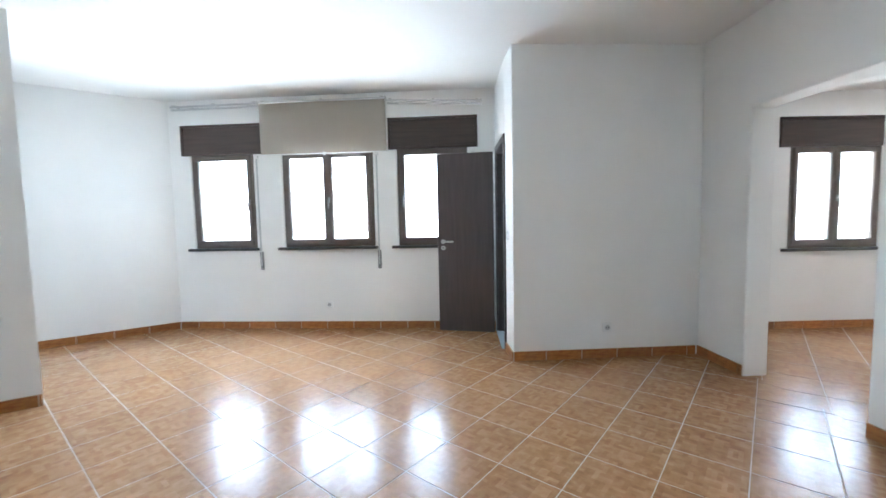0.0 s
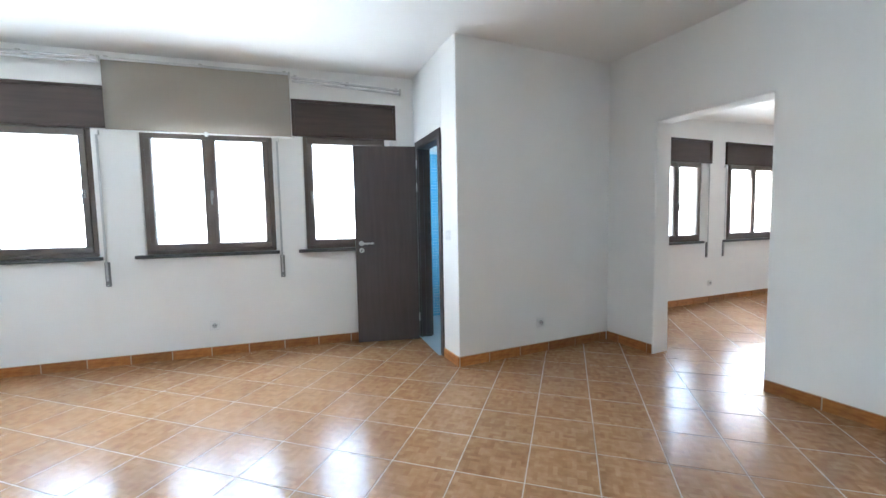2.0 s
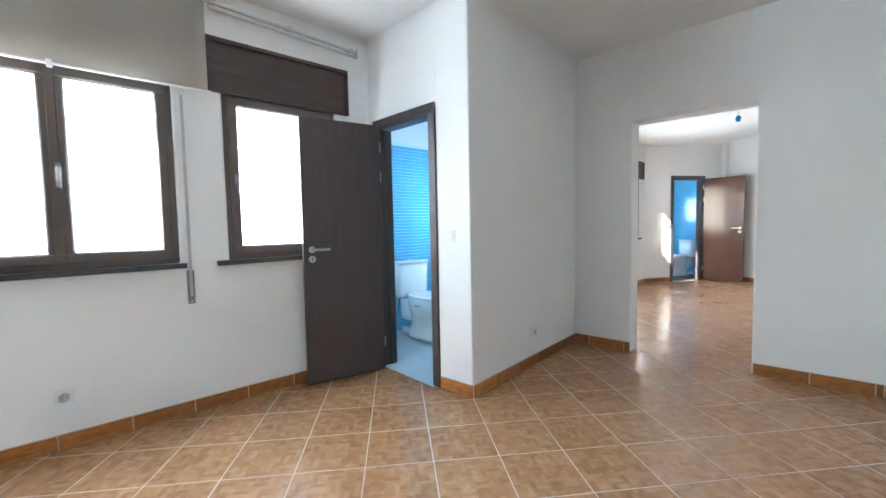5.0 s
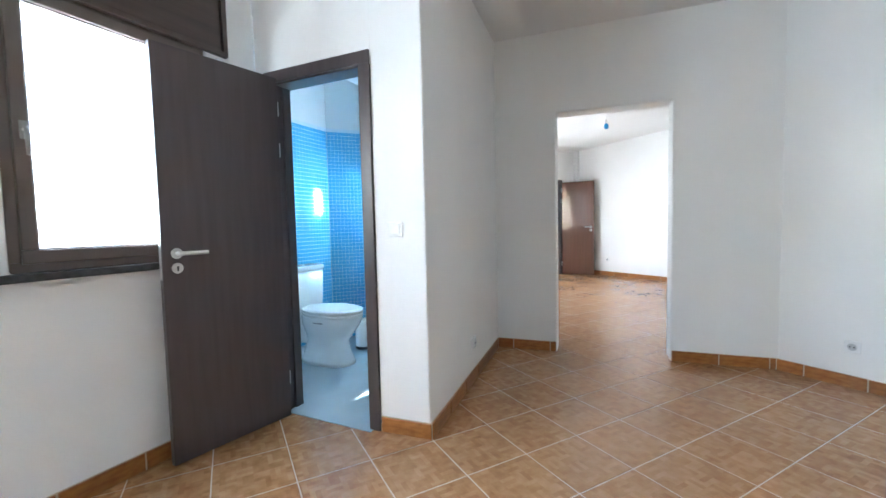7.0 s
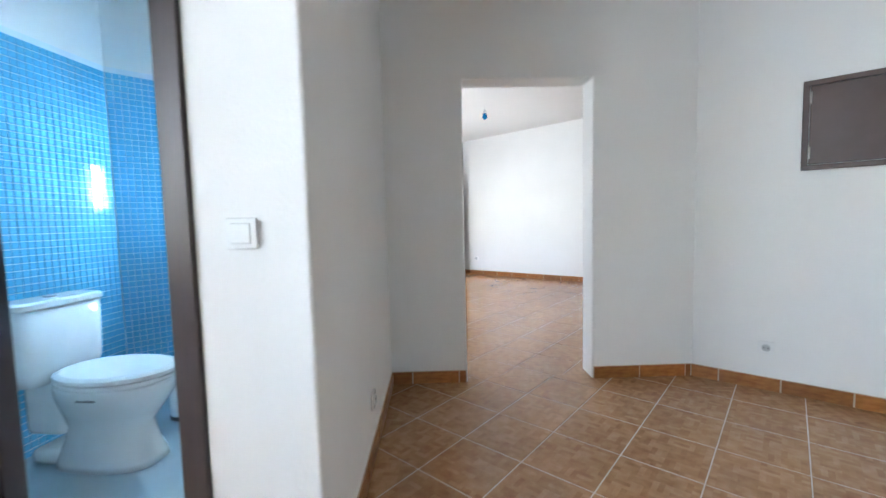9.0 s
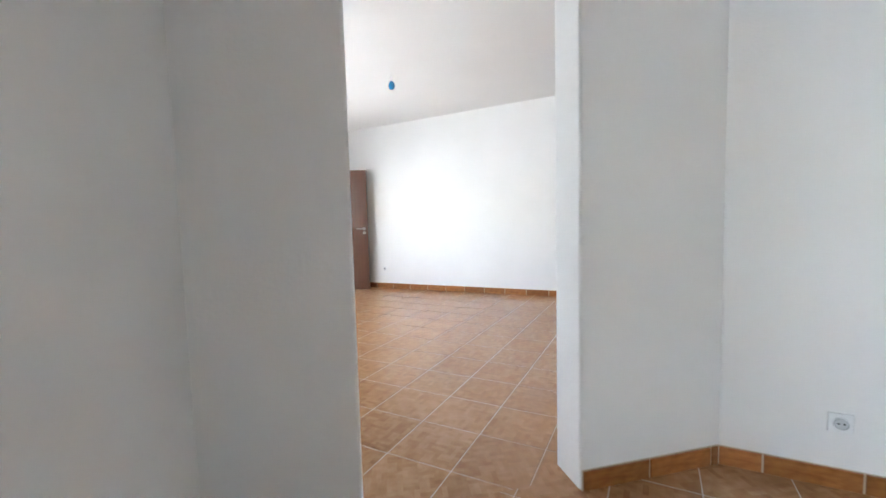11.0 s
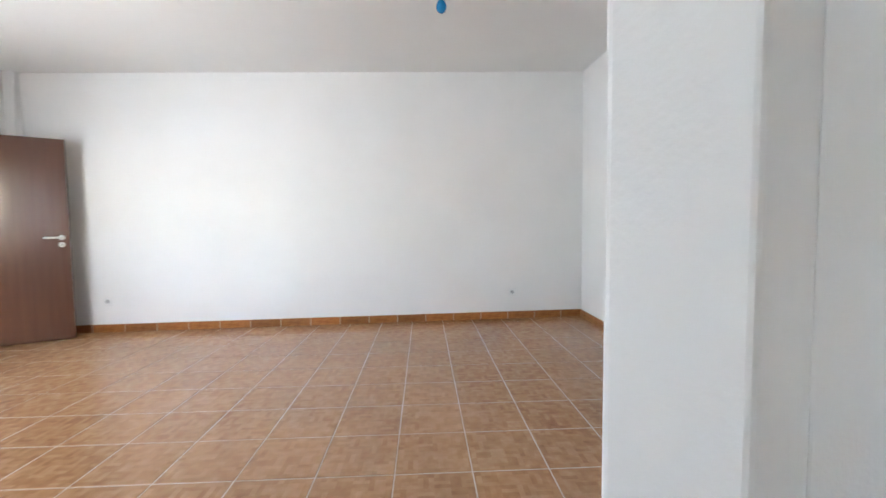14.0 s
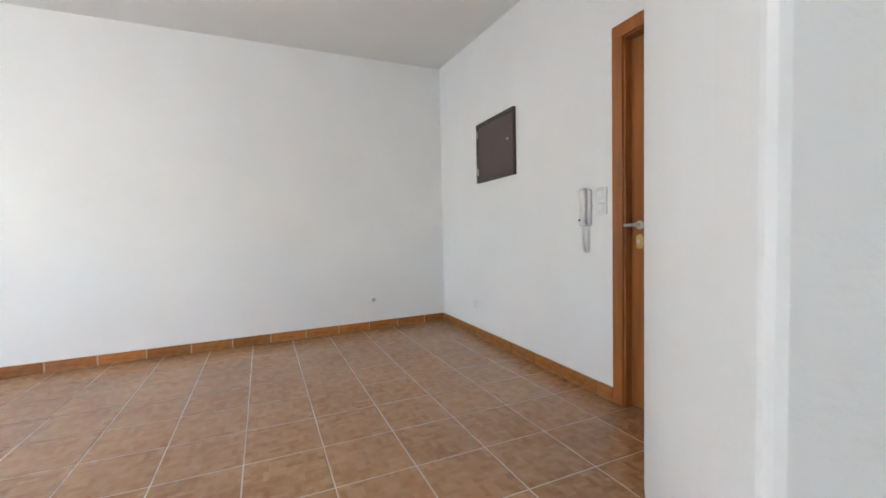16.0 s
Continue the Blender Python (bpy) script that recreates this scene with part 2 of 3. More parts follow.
def wall(name, p0, p1, thick, top, holes=(), before=0.0, after=0.0, label="white plastered wall", round_edges=True, mat=None):
    """Its face runs from p0 to p1, its thickness lies to the left. holes: (s0, s1, z0, z1)."""
    length, m = along(p0, p1)
    ss = sorted({-before, length + after, *[h[0] for h in holes], *[h[1] for h in holes]})
    zs = sorted({-0.25, top, *[h[2] for h in holes if h[2] > 0], *[h[3] for h in holes]})
    bm = bmesh.new()
    made = {}

    def v(s, y, z):
        key = (round(s, 5), round(y, 5), round(z, 5))
        if key not in made:
            made[key] = bm.verts.new(key)
        return made[key]

    def solid(i, j):
        if not (0 <= i < len(ss) - 1 and 0 <= j < len(zs) - 1):
            return False
        s, z = (ss[i] + ss[i + 1]) / 2, (zs[j] + zs[j + 1]) / 2
        return not any(h[0] < s < h[1] and h[2] < z < h[3] for h in holes)

    for i in range(len(ss) - 1):
        for j in range(len(zs) - 1):
            if not solid(i, j):
                continue
            a, b, c, d = ss[i], ss[i + 1], zs[j], zs[j + 1]
            bm.faces.new((v(a, 0, c), v(b, 0, c), v(b, 0, d), v(a, 0, d)))
            bm.faces.new((v(b, thick, c), v(a, thick, c), v(a, thick, d), v(b, thick, d)))
            if not solid(i - 1, j):
                bm.faces.new((v(a, thick, c), v(a, 0, c), v(a, 0, d), v(a, thick, d)))
            if not solid(i + 1, j):
                bm.faces.new((v(b, 0, c), v(b, thick, c), v(b, thick, d), v(b, 0, d)))
            if not solid(i, j - 1):
                bm.faces.new((v(a, thick, c), v(b, thick, c), v(b, 0, c), v(a, 0, c)))
            if not solid(i, j + 1):
                bm.faces.new((v(a, 0, d), v(b, 0, d), v(b, thick, d), v(a, thick, d)))
    if round_edges == "front":
        es = [e for e in bm.edges if all(abs(w.co.y) < 1e-6 for w in e.verts) and abs(e.verts[0].co.x - e.verts[1].co.x) < 1e-6 and abs(e.verts[0].co.x - ss[0]) < 1e-4]
        bmesh.ops.bevel(bm, geom=es, offset=0.012, segments=4, affect='EDGES', profile=0.5)
    o = part(name, bm, mat or PLASTER)
    o.matrix_world = m
    if round_edges is True:
        bv = o.modifiers.new("rounded", 'BEVEL')
        bv.width, bv.segments, bv.limit_method, bv.angle_limit = 0.014, 3, 'ANGLE', radians(50)
    return tagged(o, label, "wall", kind="structure")


def prism(name, pts, z0, z1, mat, label, category, kind="structure"):
    """pts: (x, y); z0 and z1: numbers or functions of x, y."""
    lo = z0 if callable(z0) else (lambda x, y: z0)
    hi = z1 if callable(z1) else (lambda x, y: z1)
    bm = loft([[(x, y, lo(x, y)) for x, y in pts], [(x, y, hi(x, y)) for x, y in pts]])
    bmesh.ops.recalc_face_normals(bm, faces=bm.faces)
    return tagged(part(name, bm, mat), label, category, kind=kind)


# ---- plan ----
NW, NE1 = (-3.47, 4.79), (0.47, 4.79)
BLK0, BLK1 = (0.55, 3.655), (2.265, 3.862)
COR_S = (2.51, 1.73)
S_END = (0.30, -1.50)
N2A, N2B = (2.15, 4.607), (6.725, 4.967)
DOOR0 = (6.90, 4.87)
D2B = (8.375, 4.056)
FAR = (5.18, -1.26)
ENT = (2.12, 0.905)
TOP = 3.25
SILL_Z, HEAD_Z = 1.00, 2.13

# room 1
wall_holes = [(-3.21, -2.43), (-2.07, -0.965), (-0.675, 0.15)]
wall("wall_north", NW, NE1, 0.16, TOP, [(a - NW[0], b - NW[0], SILL_Z, HEAD_Z + 0.025) for a, b in wall_holes], 0.2, 0.0,
     "white plastered wall with three windows in a row")
wall("wall_bathroom_side", NE1, (0.513, 3.953), 0.12, TOP, [(0.12, 0.839 - 0.0, 0, 2.06)], 0.0, 0.0, "white plastered wall round the bathroom door", False)
wall("wall_block", BLK0, BLK1, 0.30, TOP, (), 0, 0.1, "white plastered wall of the bathroom block", "front")
wall("wall_opening", BLK1, COR_S, 0.200, TOP, [(0.537, 1.433, 0, 2.10)], 0.78, 0.69, "white plastered wall with a plain doorless opening")
prism("wall_opening_end", [(2.628, 2.42), (2.825, 1.05), (2.68, 1.035), (2.56, 2.3)], -0.25, TOP, PLASTER, "white plastered wall end beside the entrance", "wall")
wall("wall_south_slant", COR_S, S_END, 0.2, TOP, (), 0, 0.2, "white plastered slanting wall")
wall("wall_south", S_END, (-4.8, -1.5), 0.2, TOP, (), 0.2, 0.2)
wall("wall_west", (-4.8, -1.5), (-4.8, 1.31), 0.2, TOP, (), 0.2, 0.2)
prism("wall_pier", [(-2.96, 2.69), (-3.75, 3.0), (-5.2, 1.85), (-4.95, 1.2)], -0.25, TOP, PLASTER, "white plastered wall end beside the window bay", "wall")
wall("wall_bay_back", (-4.95, 1.3), (-5.62, 2.98), 0.2, TOP, (), 0.3, 0.2)
wall("wall_bay", (-5.62, 2.98), NW, 0.2, TOP, (), 0.2, 0.1, "white plastered slanting wall of the window bay")
# room 2
L2, M2 = along(N2A, N2B)
holes2 = [(3.66, 4.66), (5.22, 6.42)]
TILT2 = L2 / (N2B[0] - N2A[0])
wall("wall_north_far_room", N2A, N2B, 0.13, TOP, [((a - N2A[0]) * TILT2, (b - N2A[0]) * TILT2, 0.90, 2.03) for a, b in holes2],
     0.1, 0.1, "white plastered wall with two windows")
wall("wall_bathroom_door", DOOR0, D2B, 0.12, TOP, [(0.43, 1.17, 0, 2.05)], 0.2, 0.2, "white plastered wall round the far bathroom door")
wall("wall_east", D2B, FAR, 0.2, TOP, (), 0.15, 0.2, "long bare white plastered wall")
wall("wall_entrance", FAR, ENT, 0.2, TOP, [(2.635, 3.46, 0, 2.165)], 0.0, 0.0, "white plastered wall with the entrance door")


def slope(x, y):
    return 2.65 + 0.054 * (4.85 - y) + 0.03 * (x - 6.45)


prism("ceiling", [(-5.7, 3.0), (-3.5, 4.88), (0.50, 4.88), (0.58, 3.76), (2.3, 3.95), (2.55, 1.72), (0.3, -1.6), (-4.9, -1.6), (-4.9, 1.2), (-5.1, 1.2)], 2.79, 2.92, CEIL,
      "flat white painted ceiling", "ceiling")
prism("ceiling_far_room", [(2.28, 4.69), (6.70, 5.04), (6.95, 4.95), (8.46, 4.1), (5.2, -1.36), (2.0, 0.85), (2.6, 1.1)], slope, lambda x, y: slope(x, y) + 0.12, CEIL,
      "slightly sloping white painted ceiling", "ceiling")
# ground outside and screed under the tiles
prism("ground", [(-400, -400), (400, -400), (400, 400), (-400, 400)], -0.5, -0.28, EARTH, "pale bare ground round the house", "ground")
prism("floor", [(-6.5, -2.2), (5.4, -2.2), (9.6, 4.0), (9.6, 6.6), (0.4, 6.0), (-4.0, 5.2), (-6.5, 3.6)], -0.27, -0.0013, GROUT, "sand-coloured grout between floor tiles", "floor")

# bathrooms
BX1, BY1 = 1.87, 5.52
BAY_X, BAY_Y, BAY_TOP = 2.30, 4.745, 5.14
prism("bathroom_floor", [(0.47, 4.0), (BX1 + 0.05, 4.0), (BX1 + 0.05, BAY_Y), (BAY_X + 0.03, BAY_Y), (BAY_X + 0.03, BAY_TOP), (BX1 + 0.03, BY1 + 0.05), (0.44, BY1 + 0.05)], -0.02, 0.004, BATHFLOOR, "pale blue-grey bathroom floor", "floor")
wall("wall_bathroom_north", (0.46, BY1), (BX1, BY1), 0.08, TOP, (), 0.1, 0.15, "white bathroom wall above blue mosaic")
wall("wall_bathroom_slant", (BX1, BY1), (BAY_X, BAY_TOP), 0.09, TOP, (), 0.0, 0.1, "slanting bathroom wall above blue mosaic")
wall("wall_bathroom_window", (BAY_X, BAY_TOP), (BAY_X, BAY_Y), 0.09, TOP, [(0.04, 0.36, 1.20, 1.72)], 0.0, 0.1, "bathroom wall with a small window")
wall("wall_bathroom_return", (BAY_X, BAY_Y), (BX1, BAY_Y), 0.08, TOP, (), 0.0, 0.0, "short white bathroom wall")
wall("wall_bathroom_east", (BX1, BAY_Y - 0.08), (BX1, 3.95), 0.09, TOP, (), 0.0, 0.0, "white bathroom side wall")
prism("ceiling_bathroom_bay", [(1.945, BAY_Y - 0.04), (BAY_X + 0.05, BAY_Y - 0.04), (BAY_X + 0.05, BAY_TOP + 0.05), (1.945, BY1 + 0.02)], 2.90, 3.05, CEIL, "white bathroom ceiling over the bay", "ceiling")
wall("wall_bathroom_west", (0.46, 5.0), (0.46, BY1), 0.12, TOP, (), 0.05, 0.1)
bm = loft([[(0.585, 3.97, 2.30), (0.585, 4.72, 2.30), (0.585, 5.25, 2.90), (0.585, 5.58, 2.90), (0.585, 5.58, 3.05), (0.585, 3.97, 3.05)],
           [(1.94, 3.97, 2.30), (1.94, 4.72, 2.30), (1.94, 5.25, 2.90), (1.94, 5.58, 2.90), (1.94, 5.58, 3.05), (1.94, 3.97, 3.05)]])
bmesh.ops.recalc_face_normals(bm, faces=bm.faces)
tagged(part("ceiling_bathroom", bm, CEIL), "white bathroom ceiling with a sloping soffit", "ceiling", kind="structure")

LD, MD = along(DOOR0, D2B)


def in_d(x, y):
    p = MD @ Vector((x, y, 0))
    return (p.x, p.y)


prism("far_bathroom_floor", [in_d(0.1, 0.01), in_d(1.65, 0.01), in_d(1.65, 1.75), in_d(0.1, 1.75)], -0.02, 0.004,
      grained("dark_bathroom_floor", (0.10, 0.12, 0.15), (0.15, 0.17, 0.20), 0.35, scale=(4, 4, 4)), "dark grey-blue bathroom floor", "floor")
wall("wall_far_bathroom_back", in_d(0.15, 1.7), in_d(1.6, 1.7), 0.15, TOP, [(0.15, 0.70, 1.1, 1.85)], 0.15, 0.15, "bathroom wall with a small window")
wall("wall_far_bathroom_side", in_d(0.15, 0.12), in_d(0.15, 1.7), 0.15, TOP, (), 0, 0.1)
wall("wall_far_bathroom_window", in_d(1.6, 1.7), in_d(1.6, 0.0), 0.15, TOP, (), 0.1, 0.1)
prism("ceiling_far_bathroom", [in_d(0.05, 0.05), in_d(1.7, 0.05), in_d(1.7, 1.8), in_d(0.05, 1.8)], 2.55, 2.7, CEIL, "white bathroom ceiling", "ceiling")


# ---- windows ----
def window(name, m, width, z0, z1, leaves, handle_at, label):
    """m: x along the wall, y outwards, origin at the lower inner corner of the opening (z = 0)."""
    w = thing(name, label, "window", m, "structure")
    t = 0.041
    bm = bmesh.new()
    for b in ((0, width, z0, z0 + t), (0, width, z1 - t, z1), (0, t, z0 + t, z1 - t), (width - t, width, z0 + t, z1 - t)):
        add_box(bm, b[0], b[1], 0.012, 0.085, b[2], b[3], 0.004)
    part("window_frame", bm, WFRAME, w)
    a, b_ = t - 0.007, width - t + 0.007
    step = (b_ - a) / leaves
    for i in range(leaves):
        x0, x1 = a + i * step + 0.002, a + (i + 1) * step - 0.002
        s = 0.050
        bm = bmesh.new()
        y0, y1 = -0.006, 0.055
        for q in ((x0, x1, z0 + t - 0.007, z0 + t + s), (x0, x1, z1 - t - s, z1 - t + 0.007), (x0, x0 + s, z0 + t + s, z1 - t - s), (x1 - s, x1, z0 + t + s, z1 - t - s)):
            add_box(bm, q[0], q[1], y0, y1, q[2], q[3], 0.006)
        sash = part("sash", bm, WFRAME, w)
        pane = part("pane", box(x0 + s - 0.006, x1 - s + 0.006, 0.022, 0.028, z0 + t + s - 0.006, z1 - t - s + 0.006), GLASS, sash, "clear window glass")
        pane.visible_shadow = False
        bm = bmesh.new()
        for q in ((x0 + s - 0.001, x1 - s + 0.001, z0 + t + s - 0.001, z0 + t + s + 0.006), (x0 + s - 0.001, x1 - s + 0.001, z1 - t - s - 0.006, z1 - t - s + 0.001),
                  (x0 + s - 0.001, x0 + s + 0.006, z0 + t + s, z1 - t - s), (x1 - s - 0.006, x1 - s + 0.001, z0 + t + s, z1 - t - s)):
            add_box(bm, q[0], q[1], 0.006, 0.021, q[2], q[3])
        part("glazing_seal", bm, WFRAME, sash, "grey glazing strip")
    if leaves == 2:
        part("meeting_strip", box(width / 2 - 0.020, width / 2 + 0.020, -0.014, -0.0065, z0 + t, z1 - t, 0.003), WFRAME, w)
    hx = {"l": a + 0.033, "r": b_ - 0.033, "m": width / 2 + 0.012}[handle_at]
    hz = (z0 + z1) / 2 - 0.02
    h = part("handle", box(hx - 0.012, hx + 0.012, -0.016, -0.006, hz - 0.035, hz + 0.035, 0.003), WINDER, w, "small grey metal window handle")
    bm = loft([oval(hx, -0.030, 0.008, 0.007, hz + 0.012), oval(hx, -0.042, 0.010, 0.008, hz - 0.01), oval(hx, -0.046, 0.009, 0.007, hz - 0.06), oval(hx, -0.040, 0.006, 0.005, hz - 0.10)])
    part("lever", bm, WINDER, h, smooth=True)
    part("spindle", rod((hx, -0.014, hz), (hx, -0.036, hz), 0.007, 10), STEEL, h)
    bm = box(-0.08, width + 0.03, -0.045, 0.10, z0 - 0.032, z0, 0.004)
    part("sill", bm, SILL, w, "dark slate sill")
    return w


def shutter_box(m, width, z0, z1, label):
    o = thing("shutter_box", label, "shutter box", m, group="shutter boxes over the windows")
    part("body", box(0, width, -0.012, 0.0, z0, z1, 0.002), SHUT, o)
    bm = bmesh.new()
    t = 0.028
    for q in ((0, width, z0, z0 + t), (0, width, z1 - t, z1), (0, t, z0 + t, z1 - t), (width - t, width, z0 + t, z1 - t)):
        add_box(bm, q[0], q[1], -0.030, -0.0122, q[2], q[3], 0.003)
    part("rim", bm, SHUT, o)
    return o


def shutter_strap(m, z_top, z_box):
    o = thing("shutter_strap", "grey shutter strap with a narrow metal winder on the wall", "shutter strap", m, group="shutter straps")
    part("strap", box(-0.009, 0.009, -0.022, -0.020, z_box, z_top), TAPE, o)
    part("guide", box(-0.016, 0.016, -0.03, 0.0, z_top - 0.04, z_top, 0.004), WHITEP, o)
    plate = part("winder_plate", box(-0.021, 0.021, -0.010, 0.0, z_box - 0.20, z_box + 0.02, 0.003), WINDER, o, "narrow brushed metal winder plate")
    part("winder_slot", box(-0.008, 0.008, -0.022, -0.011, z_box - 0.15, z_box + 0.01, 0.003), TAPE, plate)
    for z in (z_box - 0.185,):
        part("screw", rod((0, -0.014, z), (0, -0.0102, z), 0.005, 10), STEEL, plate)
    return o


for i, (a, b) in enumerate(wall_holes):
    window(f"window_{i + 1}", pose(a, 4.79, 0), b - a, SILL_Z, HEAD_Z + 0.025, 2 if i == 1 else 1, "rml"[i],
           "dark brown window with two casements over a slate sill" if i == 1 else "dark brown single-casement window over a slate sill")
    sky_lamp(((a + b) / 2, 4.945), (0, -1), b - a - 0.04, HEAD_Z - SILL_Z, (HEAD_Z + SILL_Z) / 2 + 0.02, 4.6 * (b - a), DAY)
for a, b in ((-3.31, -2.275), (-2.19, -0.86), (-0.77, 0.27)):
    shutter_box(pose(a, 4.789, 0), b - a, HEAD_Z, 2.49, "dark brown wooden roller-shutter box above a window")
for x in (-2.374, -0.915, 0.215):
    shutter_strap(pose(x, 4.789, 0), 2.11, 0.93)
for i, (a, b) in enumerate(holes2):
    s0 = (a - N2A[0]) * TILT2
    s1 = (b - N2A[0]) * TILT2
    window(f"window_{i + 4}", M2 @ pose(s0, 0, 0), s1 - s0, 0.90, 2.03, 2, "m", "dark brown window with two casements over a slate sill")
    shutter_box(M2 @ pose(s0 - (0.14 if i == 0 else 0.075), -0.001, 0), s1 - s0 + (0.31 if i == 0 else 0.28), 2.0, 2.32, "dark brown wooden roller-shutter box above a far-room window")
    c = M2 @ Vector(((s0 + s1) / 2, 0.125, 0))
    n = M2.to_3x3() @ Vector((0, -1, 0))
    sky_lamp(c, n, s1 - s0 - 0.04, 1.07, 1.465, 3.4, DAY2)
for x in (4.79, 5.15):
    shutter_strap(M2 @ pose(x - N2A[0] + 0.005, -0.001, 0), 1.99, 0.86)

sky_lamp((BAY_X + 0.085, BAY_TOP - 0.20), (-1, 0), 0.30, 0.50, 1.46, 5.4, BLUE)
c, n = MD @ Vector((0.575, 1.83, 0)), MD.to_3x3() @ Vector((0, -1, 0))
sky_lamp(c, n, 0.53, 0.73, 1.475, 2.3, BLUE)
window("window_6", pose(BAY_X, BAY_TOP - 0.04, 0, 0, 0, -90), 0.32, 1.20, 1.72, 1, "r", "small dark brown bathroom window")
window("window_7", MD @ pose(0.30, 1.7, 0), 0.55, 1.1, 1.85, 1, "r", "small dark brown bathroom window")


# ---- blind and rails ----
def blind():
    o = thing("roller_blind", "translucent beige roller blind let down part way", "blind", pose(0, 4.79, 0))
    n = 24
    bm = bmesh.new()
    rows = []
    for i in range(n + 1):
        x = -2.275 + 1.50 * i / n
        w = 0.004 * math.sin(i * 0.9)
        rows.append([bm.verts.new((x, -0.095 + w, 2.70)), bm.verts.new((x, -0.095 + w * 2, 2.42)), bm.verts.new((x, -0.095 + w, 2.105))])
    for a, b in zip(rows, rows[1:]):
        for j in range(2):
            bm.faces.new((a[j], b[j], b[j + 1], a[j + 1]))
    f = part("fabric", bm, FABRIC, o, "translucent beige fabric", True)
    sd = f.modifiers.new("thickness", 'SOLIDIFY')
    sd.thickness = 0.0012
    part("bottom_bar", rod((-2.30, -0.095, 2.098), (-0.755, -0.095, 2.098), 0.008, 12), WHITEP, o, "thin white bottom bar")
    part("pull_clip", box(-1.52, -1.495, -0.112, -0.09, 2.075, 2.115, 0.003), WHITEP, o)
    return o


blind()


def rail(x0, z0, x1, z1, double):
    o = thing("blind_rail", "slim aluminium blind rail fixed high on the wall", "rail", pose(0, 4.79, 0), group="blind rails")
    part("track", rod((x0, -0.095, z0), (x1, -0.095, z1), 0.012, 12), ALU, o)
    if double:
        part("roll", rod((x0 + 0.01, -0.088, z0 - 0.03), (x1 - 0.005, -0.088, z1 - 0.03), 0.013, 16), ALU, o, "rolled-up pale fabric")
    for x, z in ((x0 + 0.04, z0), ((x0 + x1) / 2, (z0 + z1) / 2), (x1 - 0.04, z1)):
        bm = box(x - 0.014, x + 0.014, -0.105, 0.0, z + 0.008, z + 0.022, 0.003)
        part("bracket", bm, STEEL, o)
    part("end_cap", box(x1 - 0.006, x1 + 0.010, -0.118, -0.072, z1 - 0.045, z1 + 0.016, 0.004), STEEL, o)
    return o


rail(-3.36, 2.69, -2.29, 2.70, True)
rail(-2.275, 2.70, -0.775, 2.70, False)
rail(-0.76, 2.67, 0.31, 2.625, True)


# ---- doors ----
def door_handle(parent, x, y, z, way, side):
    """side: -1 on the -y face, +1 on the +y face."""
    r = part("handle", rod((x, y, z), (x, y + side * 0.010, z), 0.026, 24), STEEL, parent, "brushed steel lever handle")
    part("neck", rod((x, y + side * 0.008, z), (x, y + side * 0.050, z), 0.010, 14), STEEL, r)
    part("lever", rod((x - way * 0.008, y + side * 0.048, z), (x + way * 0.125, y + side * 0.048, z), 0.010, 14), STEEL, r)
    k = part("keyhole_rose", rod((x, y, z - 0.072), (x, y + side * 0.009, z - 0.072), 0.026, 24), STEEL, parent, "round steel key rose")
    part("keyhole", box(x - 0.004, x + 0.004, min(y + side * 0.009, y + side * 0.0105), max(y + side * 0.009, y + side * 0.0105), z - 0.086, z - 0.062), BLACK, k)


def door_frame(name, m, width, height, depth, mat, label, out=0.07):
    """m: x along the wall's face, y into the wall; the outer edges of the trim at x = 0 and width, its top at height."""
    o = thing(name, label, "door frame", m, "structure")
    for n_, x0, x1 in (("jamb", out - 0.025, out + 0.010), ("jamb", width - out - 0.010, width - out + 0.025)):
        part(n_, box(x0, x1, 0.0, depth, 0, height - out + 0.025, 0.003), mat, o)
    part("head", box(out + 0.0105, width - out - 0.0105, 0.0, depth, height - out - 0.010, height - out + 0.025, 0.003), mat, o)
    for y0, y1 in ((-0.014, -0.0005), (depth + 0.0005, depth + 0.014)):
        part("trim", box(0, out, y0, y1, 0, height - out, 0.004), mat, o)
        part("trim", box(width - out, width, y0, y1, 0, height - out, 0.004), mat, o)
        part("trim", box(0, width, y0, y1, height - out, height, 0.004), mat, o)
    for x0, x1 in ((out + 0.0102, out + 0.022), (width - out - 0.022, width - out - 0.0102)):
        part("stop", box(x0, x1, 0.05, depth - 0.01, 0, height - out - 0.011, 0.002), mat, o)
    return o


def door_leaf(name, m, width, height, mat, label, sides):
    """Hinged at x = 0; thickness from y = 0 to 0.038."""
    o = thing(name, label, "door", m, "structure")
    leaf = part("leaf", box(0, width, 0, 0.038, 0.008, height, 0.003), mat, o)
    for s in sides:
        door_handle(leaf, width - 0.062, 0.0 if s < 0 else 0.038, 1.045, -1, s)
    part("latch_plate", box(width - 0.0005, width + 0.002, 0.008, 0.030, 0.92, 1.15, 0.001), STEEL, leaf, "steel latch plate")
    for z in (0.24, 1.62, 1.86):
        h = part("hinge", box(-0.012, 0.003, -0.004, 0.030, z - 0.04, z + 0.04, 0.002), STEEL, o, "steel hinge")
        part("knuckle", rod((-0.008, -0.006, z - 0.045), (-0.008, -0.006, z + 0.045), 0.007, 12), STEEL, h)
    return o


